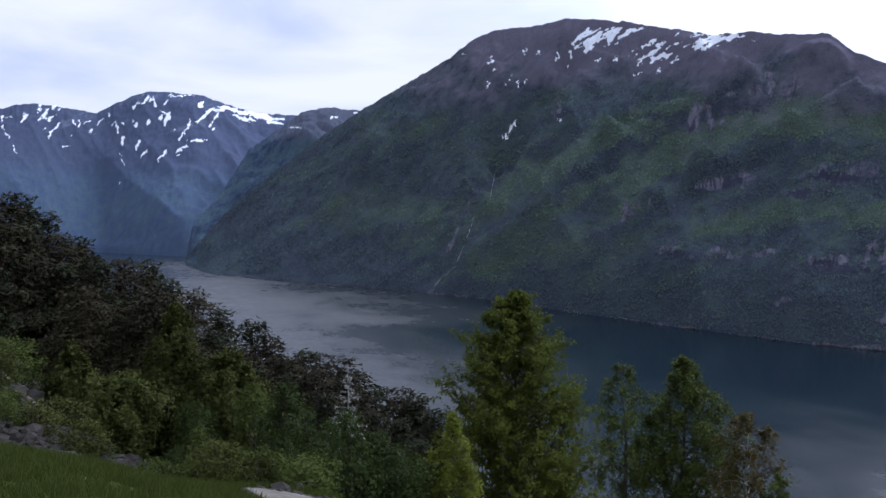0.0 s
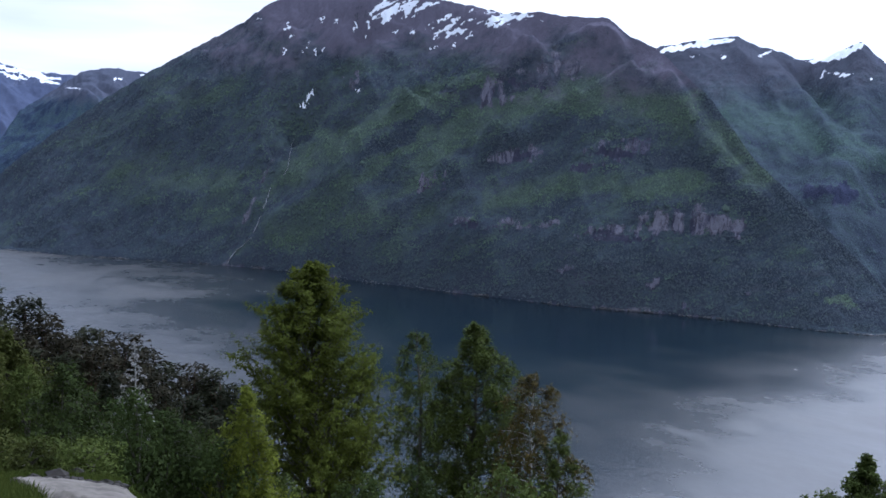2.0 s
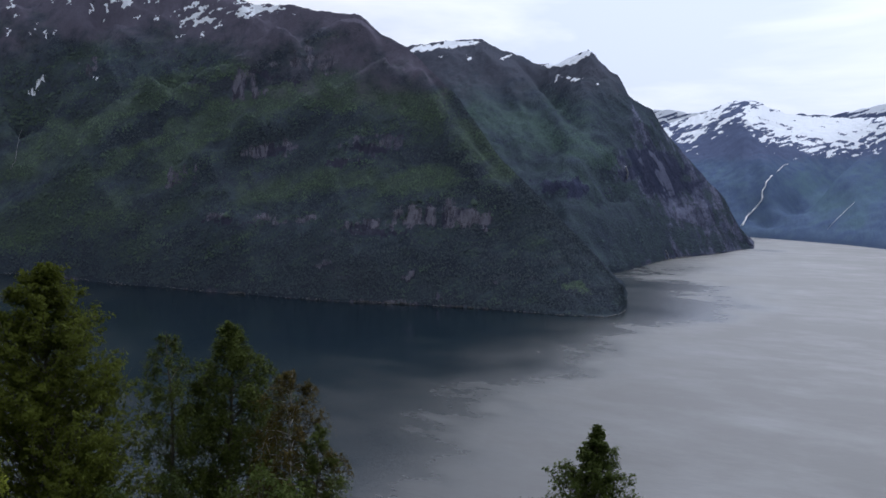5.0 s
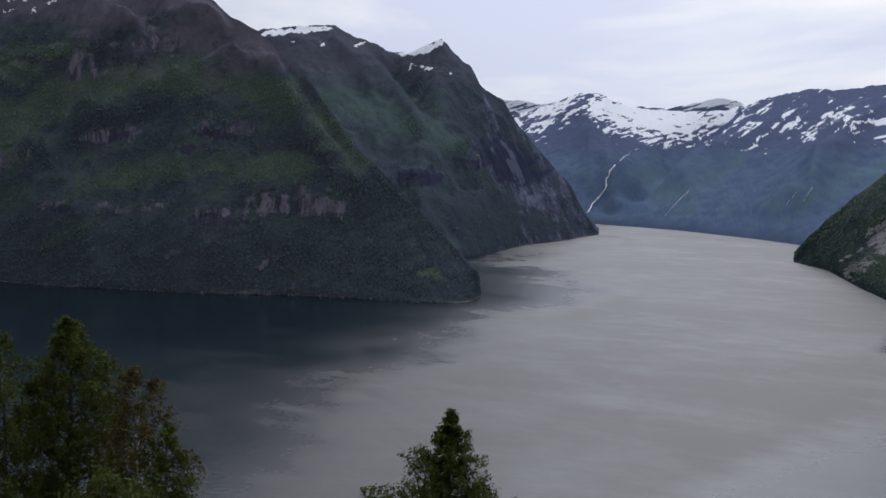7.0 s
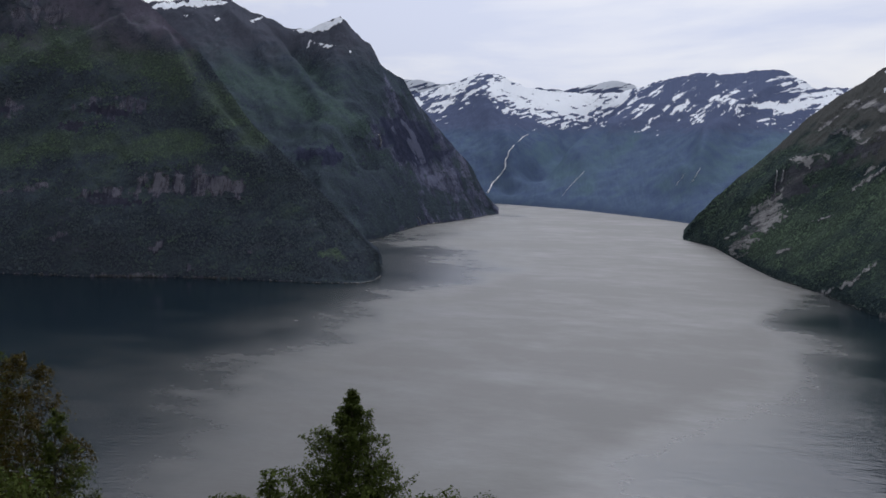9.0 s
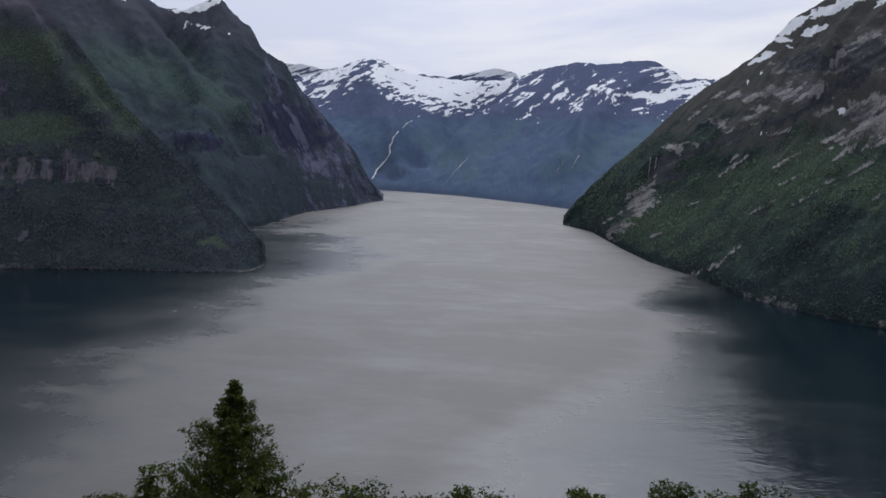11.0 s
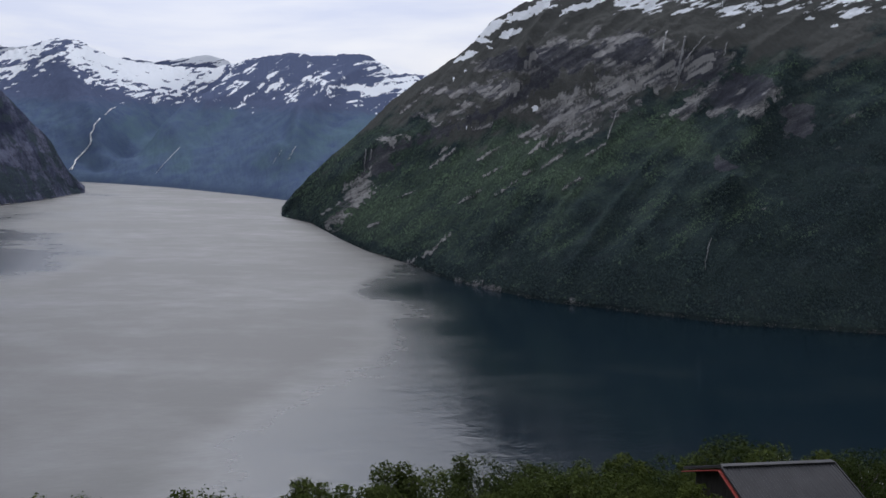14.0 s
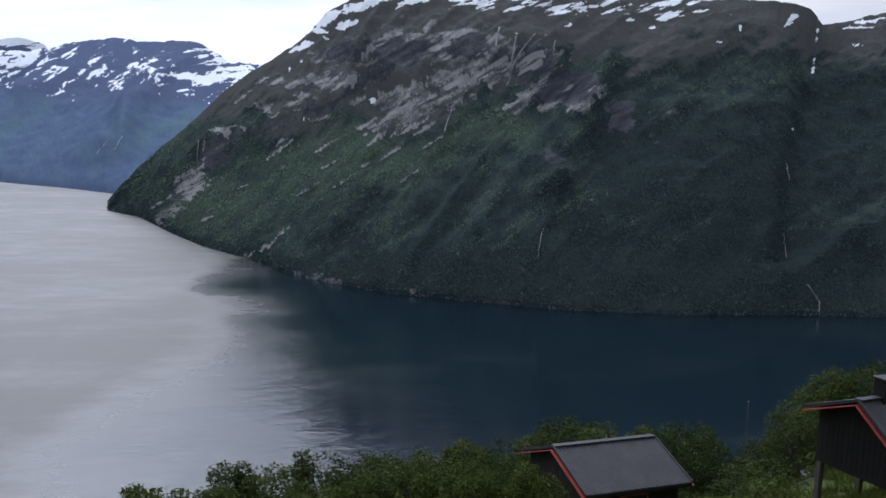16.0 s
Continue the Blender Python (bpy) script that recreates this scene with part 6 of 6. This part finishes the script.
def beam(p, q, wide, deep, up=(0, 0, 1)):
    """A board from p to q."""
    p, q = Vector(p), Vector(q)
    d = (q - p)
    x = d.normalized()
    y = Vector(up).cross(x).normalized()
    z = x.cross(y)
    bm = box(-d.length / 2, d.length / 2, -wide / 2, wide / 2, -deep / 2, deep / 2, 0.008)
    bm.transform(Matrix.Translation((p + q) / 2) @ Matrix((x, y, z)).transposed().to_4x4())
    return bm


def piece(name, bm, material, parent, label=""):
    me = bpy.data.meshes.new(name)
    bm.to_mesh(me)
    bm.free()
    me.materials.append(material)
    return part(name, me, parent, label)


def cabin(label, origin, turn, length=5.5, half=1.87, rise=1.44, wall=1.8, left_half=2.4, left_drop=0.97, over=0.45, trim=None, boards=None):
    """A small gabled cabin: the ridge runs along x from the origin (the crest of its first gable); y < 0 is the long slope."""
    trim, boards = trim or M_RED, boards or M_WALL
    ob = new("cabin")
    tagged(ob, label, "cabin", "cabins below the terrace")
    ob.matrix_basis = pose(*origin, 0, 0, turn)
    eave_r, eave_l = -rise, -left_drop

    def under(y):
        """Height of the roof over y."""
        return -abs(y) / half * rise if y < 0 else -y / left_half * left_drop

    # gable walls, of upright boards
    x0, x1 = over, length - over
    yr, yl = -half + 0.35, left_half - 0.35
    foot = -rise - wall
    for gx, nm in ((x0, "front_gable"), (x1, "back_gable")):
        tri = bmesh.new()
        pts = [(yr, foot), (yl, foot), (yl, under(yl) - 0.1), (0, -0.1), (yr, under(yr) - 0.1)]
        f0 = [tri.verts.new((gx - 0.06, y, z)) for y, z in pts]
        f1 = [tri.verts.new((gx + 0.06, y, z)) for y, z in pts]
        tri.faces.new(f0)
        tri.faces.new(f1[::-1])
        for k in range(5):
            tri.faces.new((f0[k], f1[k], f1[(k + 1) % 5], f0[(k + 1) % 5]))
        bmesh.ops.recalc_face_normals(tri, faces=tri.faces[:])
        g = piece(nm, tri, boards, ob)
        k = yr + 0.1
        side = -1 if gx == x0 else 1
        while k < yl - 0.05:
            zt = under(k) - 0.18
            piece("batten", box(gx + side * 0.062, gx + side * 0.075, k, k + 0.05, foot, zt, 0.0), boards, g)
            k += 0.22
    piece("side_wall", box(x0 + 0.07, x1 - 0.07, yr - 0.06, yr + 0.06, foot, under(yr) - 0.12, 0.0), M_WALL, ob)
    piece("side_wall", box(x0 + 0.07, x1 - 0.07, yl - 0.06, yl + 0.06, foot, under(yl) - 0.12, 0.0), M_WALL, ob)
    w = piece("window", box(1.9, 3.1, yr - 0.10, yr - 0.065, foot + 0.7, foot + 1.4, 0.0), M_GLASS, ob)
    for a_, b_, c_, d_ in ((1.82, 1.9, 0.62, 1.48), (3.1, 3.18, 0.62, 1.48), (1.9, 3.1, 1.4, 1.48), (1.9, 3.1, 0.62, 0.7)):
        piece("frame", box(a_, b_, yr - 0.12, yr - 0.062, foot + c_, foot + d_, 0.0), M_RED, w)
    # roof of ribbed sheet
    n = int(length / 0.027)
    u = np.linspace(0, length, n)
    rib = 0.030 * (np.abs(((u / 0.162) % 1.0) - 0.5) < 0.2)
    for nm, yy, zz in (("roof_slope", -half, eave_r), ("roof_slope", left_half, eave_l)):
        rows_ = []
        for t in (0.0, 0.5, 1.0):
            rows_.append(np.stack([u, np.full(n, yy * t), zz * t + rib], 1))
        low = [r - np.array([0, 0, 0.05]) - np.stack([u * 0, u * 0, rib], 1) for r in rows_[::-1]]
        v = np.concatenate(rows_ + low)
        part(nm, mesh_from("roof_sheet", v, np.concatenate([grid_faces(6, n)]), M_ROOF, shade=False), ob)
    piece("ridge_cap", beam((0, 0, 0.035), (length, 0, 0.035), 0.30, 0.05), M_ROOF, ob)
    for gx in (-0.03, length + 0.03):
        piece("barge_board", beam((gx, 0.0, -0.17), (gx, -half, eave_r - 0.17), 0.05, 0.26, (1, 0, 0)), trim, ob, "painted board under the roof edge")
        piece("barge_board", beam((gx, 0.0, -0.17), (gx, left_half, eave_l - 0.17), 0.05, 0.26, (1, 0, 0)), trim, ob, "painted board under the roof edge")
        piece("roof_edge", beam((gx, 0.0, 0.0), (gx, -half, eave_r), 0.12, 0.07, (1, 0, 0)), M_ROOF, ob)
        piece("roof_edge", beam((gx, 0.0, 0.0), (gx, left_half, eave_l), 0.12, 0.07, (1, 0, 0)), M_ROOF, ob)
    piece("fascia", box(0, length, -half - 0.02, -half + 0.02, eave_r - 0.2, eave_r - 0.04, 0.0), M_WALL, ob)
    piece("floor", box(x0 - 0.06, x1 + 0.06, yr - 0.06, yl + 0.06, foot - 0.15, foot, 0.0), M_WALL, ob)
    # posts down to the slope
    m = ob.matrix_basis
    for px, py in ((x0 + 0.1, yr + 0.1), (x0 + 0.1, yl - 0.1), (x1 - 0.1, yr + 0.1), (x1 - 0.1, yl - 0.1), ((x0 + x1) / 2, yr + 0.1), ((x0 + x1) / 2, yl - 0.1)):
        w_ = m @ Vector((px, py, foot))
        drop = max(0.1, w_.z - float(ground_z(w_.x, w_.y)) + 0.3)
        piece("post", box(px - 0.1, px + 0.1, py - 0.1, py + 0.1, foot - 0.15 - drop, foot - 0.15, 0.0), M_POST, ob)
    return ob


cx, cy = polar(91.75, 36.73)
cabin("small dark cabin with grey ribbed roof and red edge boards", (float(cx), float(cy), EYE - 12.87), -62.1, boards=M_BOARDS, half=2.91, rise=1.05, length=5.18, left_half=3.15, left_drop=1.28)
cx, cy = polar(110.2, 33.0)
house = cabin("dark cabin with red edge boards standing on posts", (float(cx), float(cy), EYE - 33.0 * math.tan(radians(14.12))), -59.0, wall=1.3, left_half=2.25, left_drop=0.86)
flue = piece("chimney", box(1.0, 1.5, -0.25, 0.25, -0.3, 0.68, 0.01), M_WALL, house, "dark boxed chimney")
piece("cap", box(0.94, 1.56, -0.31, 0.31, 0.685, 0.74, 0.01), M_ROOF, flue)


def lamp_post():
    x, y = polar(104.05, 47.0)
    ob = new("street_lamp")
    tagged(ob, "thin grey lamp post with a pale head", "street lamp")
    z0 = float(ground_z(x, y))
    top = EYE + 47 * math.tan(radians(-15.3)) - z0
    ob.location = (float(x), float(y), z0)
    k = np.linspace(0, 1, 6)
    part("pole", mesh_from("pole", *tube(np.stack([k * 0, k * 0, k * top], 1), 0.035 - 0.012 * k, 8), M_POST), ob)
    bm = bmesh.new()
    bmesh.ops.create_uvsphere(bm, u_segments=12, v_segments=8, radius=0.045, matrix=Matrix.LocRotScale((0, 0, top + 0.08), None, Vector((1, 1, 0.7))))
    piece("head", bm, M_PALE, ob, "pale rounded lamp head")


lamp_post()


# ---------------------------------------------------------------- stones, path and grass
M_STONE = plain_material("grey_stone", (0.010, 0.009, 0.007), (0.036, 0.031, 0.026), 2.2, 0.95, None, 0.0, 0.8)
M_SLAB = plain_material("pale_bare_rock", (0.070, 0.060, 0.048), (0.185, 0.166, 0.140), 1.6, 0.95, None, 0.0, 0.8)
M_BLADE = leaf_material("meadow_grass", (0.046, 0.066, 0.012), (0.086, 0.102, 0.020), 0.3)
M_FLOWER = leaf_material("white_blossom", (0.55, 0.55, 0.50), (0.75, 0.75, 0.70), 0.3)
M_ORANGE = leaf_material("orange_blossom", (0.50, 0.16, 0.03), (0.60, 0.22, 0.05), 0.3)


def stone_shape(rng, size, flat=0.6):
    """An angular stone: a small ball with its corners pushed about."""
    bm = bmesh.new()
    bmesh.ops.create_icosphere(bm, subdivisions=1, radius=1.0)
    for v in bm.verts:
        v.co *= rng.uniform(0.65, 1.15)
    v = np.array([tuple(q.co) for q in bm.verts])
    f = np.array([[q.index for q in p.verts] for p in bm.faces])
    bm.free()
    a = rng.uniform(0, 6.28)
    v = v * np.array([size, size * rng.uniform(0.55, 0.9), size * flat * rng.uniform(0.6, 1.2)])
    r = np.array([[math.cos(a), -math.sin(a), 0], [math.sin(a), math.cos(a), 0], [0, 0, 1]])
    return v @ r.T, f


def rubble():
    rng = rng_of(140)
    bits = []
    for _ in range(900):
        a, d = rng.uniform(-31, -19.5), rng.uniform(28, 54)
        x, y = polar(a, d)
        size = rng.uniform(0.10, 0.36) * (1 if rng.uniform() < 0.9 else 2.2)
        v, f = stone_shape(rng, size)
        bits.append((v + np.array([x, y, float(ground_z(x, y)) + size * 0.15]), f))
    for _ in range(260):
        a = rng.uniform(-13, -7)
        d = np.interp(a, (-13, -11, -8), (25.6, 27, 25)) + rng.normal() * 0.7
        x, y = polar(a, d)
        size = rng.uniform(0.06, 0.30)
        v, f = stone_shape(rng, size)
        bits.append((v + np.array([x, y, float(ground_z(x, y)) + size * 0.15]), f))
    tagged(new("rubble", mesh_from("rubble", *join(bits), M_STONE, shade=False)), "loose dark stones on the bank below the meadow", "rubble", kind="stuff")


rubble()
for i, (a, d, size) in enumerate(((-26.8, 40, 0.9), (-25.6, 43, 0.7), (-24.4, 37, 0.6), (-27.6, 36, 0.7), (-22.6, 39, 0.5), (-10.6, 27.5, 0.45), (-9.6, 28.5, 0.35))):
    v, f = stone_shape(rng_of(200 + i), size, 0.55)
    x, y = polar(a, d)
    ob = new("boulder", mesh_from("boulder", v, f, M_STONE, shade=False))
    ob.location = (float(x), float(y), float(ground_z(x, y)) + size * 0.2)
    tagged(ob, "angular grey boulder on the bank", "boulder", "boulders on the bank")


def slab_reach(a):
    """Nearest and farthest edge of the bare rock at the meadow's edge."""
    return np.interp(a, (-13.6, -11.3, -8, -5.0), (23.6, 18.4, 15.5, 14)), np.interp(a, (-13.6, -11, -8, -5.0), (25.0, 26.5, 24.5, 23))


def rock_slab(az0, az1, reach, name, label):
    """A low sheet of bare rock that lies on the slope."""
    A, W = np.meshgrid(np.linspace(az0, az1, 40), np.linspace(0, 1, 26))
    d0, d1 = reach(A)
    u, w = (A - az0) / (az1 - az0) * 2 - 1, W * 2 - 1
    D = d0 + (d1 - d0) * W + 0.5 * fbm(A, W * 3, 3, 7)
    X, Y = polar(A, D)
    edge = 1 - np.maximum(np.abs(u), np.abs(w)) ** 3 + 0.35 * fbm(X * 0.8, Y * 0.8, 4, 44)
    Z = ground_z(X, Y) + 0.30 * smooth(0, 0.5, edge) - 0.17 + 0.07 * ridged(X * 0.7, Y * 0.7, 4, 12)
    tagged(new(name, mesh_from(name, np.stack([X, Y, Z], -1).reshape(-1, 3), grid_faces(26, 40), M_SLAB)), label, "rock")


rock_slab(-13.8, -4.8, slab_reach, "rock_slab", "pale bare rock slab at the meadow's edge")
rock_slab(-30.5, -25.0, lambda a: (a * 0 + 42, a * 0 + 50), "rock_slab", "pale bare rock below the pines")


def grass(name, label, a0, a1, d0, d1, count, tall, seed, material, kind_of="grass"):
    rng = rng_of(seed)
    a, d = rng.uniform(a0, a1, count), np.sqrt(rng.uniform(d0 * d0, d1 * d1, count))
    x, y = polar(a, d)
    keep = (fbm(x / 2.5, y / 2.5, 3, seed) > -0.55) & ~((a > -13.4) & (a < -5.0) & (d > slab_reach(a)[0] + 0.4) & (d < slab_reach(a)[1] + 1.5))
    x, y = x[keep], y[keep]
    z = ground_z(x, y)
    k = len(x)
    h = tall * rng.uniform(0.4, 1.3, k)
    th = rng.uniform(0, 6.28, k)
    lx, ly = rng.normal(size=k) * 0.4 * h, rng.normal(size=k) * 0.4 * h
    w = 0.012 + 0.012 * rng.uniform(size=k)
    b = np.stack([x, y, z - 0.03], 1)
    s_ = np.stack([np.cos(th) * w, np.sin(th) * w, th * 0], 1)
    v = np.stack([b - s_, b + s_, b + np.stack([lx, ly, h], 1)], 1).reshape(-1, 3)
    tagged(new(name, mesh_from(name, v, np.arange(3 * k).reshape(k, 3), material, shade=False)), label, kind_of, kind="stuff")


grass("meadow_grass", "green meadow grass on the slope", -31, -4, 13, 28.5, 70000, 0.26, 150, M_BLADE)
grass("garden_grass", "rough green grass between the cabins", 96, 114, 27, 46, 40000, 0.40, 151, M_BLADE)


def blossoms(name, label, spots, count, size, material, seed):
    """Small blossoms scattered over herbs and bushes at (azimuth, elevation, distance, spread)."""
    rng = rng_of(seed)
    pts = []
    for a, e, d, spread in spots:
        x, y = polar(a, d)
        c = np.array([x, y, EYE + d * math.tan(radians(e))])
        pts.append(c + rng.normal(size=(count, 3)) * np.array([spread, spread, spread * 0.6]))
    v, f = leaf_cloud(np.concatenate(pts), size, rng, 1.0)
    tagged(new(name, mesh_from(name, v, f, material, shade=False)), label, "blossom", kind="stuff")


blossoms("white_blossom", "white blossom on the bushes below the terrace", [(98.6, -19.3, 43.6, 0.5), (99.9, -20.2, 43.2, 0.6), (101.6, -19.0, 43.4, 0.5), (95.3, -18.6, 44.5, 0.4), (104.8, -21.9, 33.0, 0.4), (106.0, -21.2, 33.5, 0.5), (110.2, -22.4, 30.0, 0.4)], 26, 0.055, M_FLOWER, 160)
blossoms("orange_blossom", "orange flowers in the rough grass", [(107.2, -21.3, 33.0, 0.12)], 14, 0.08, M_ORANGE, 161)
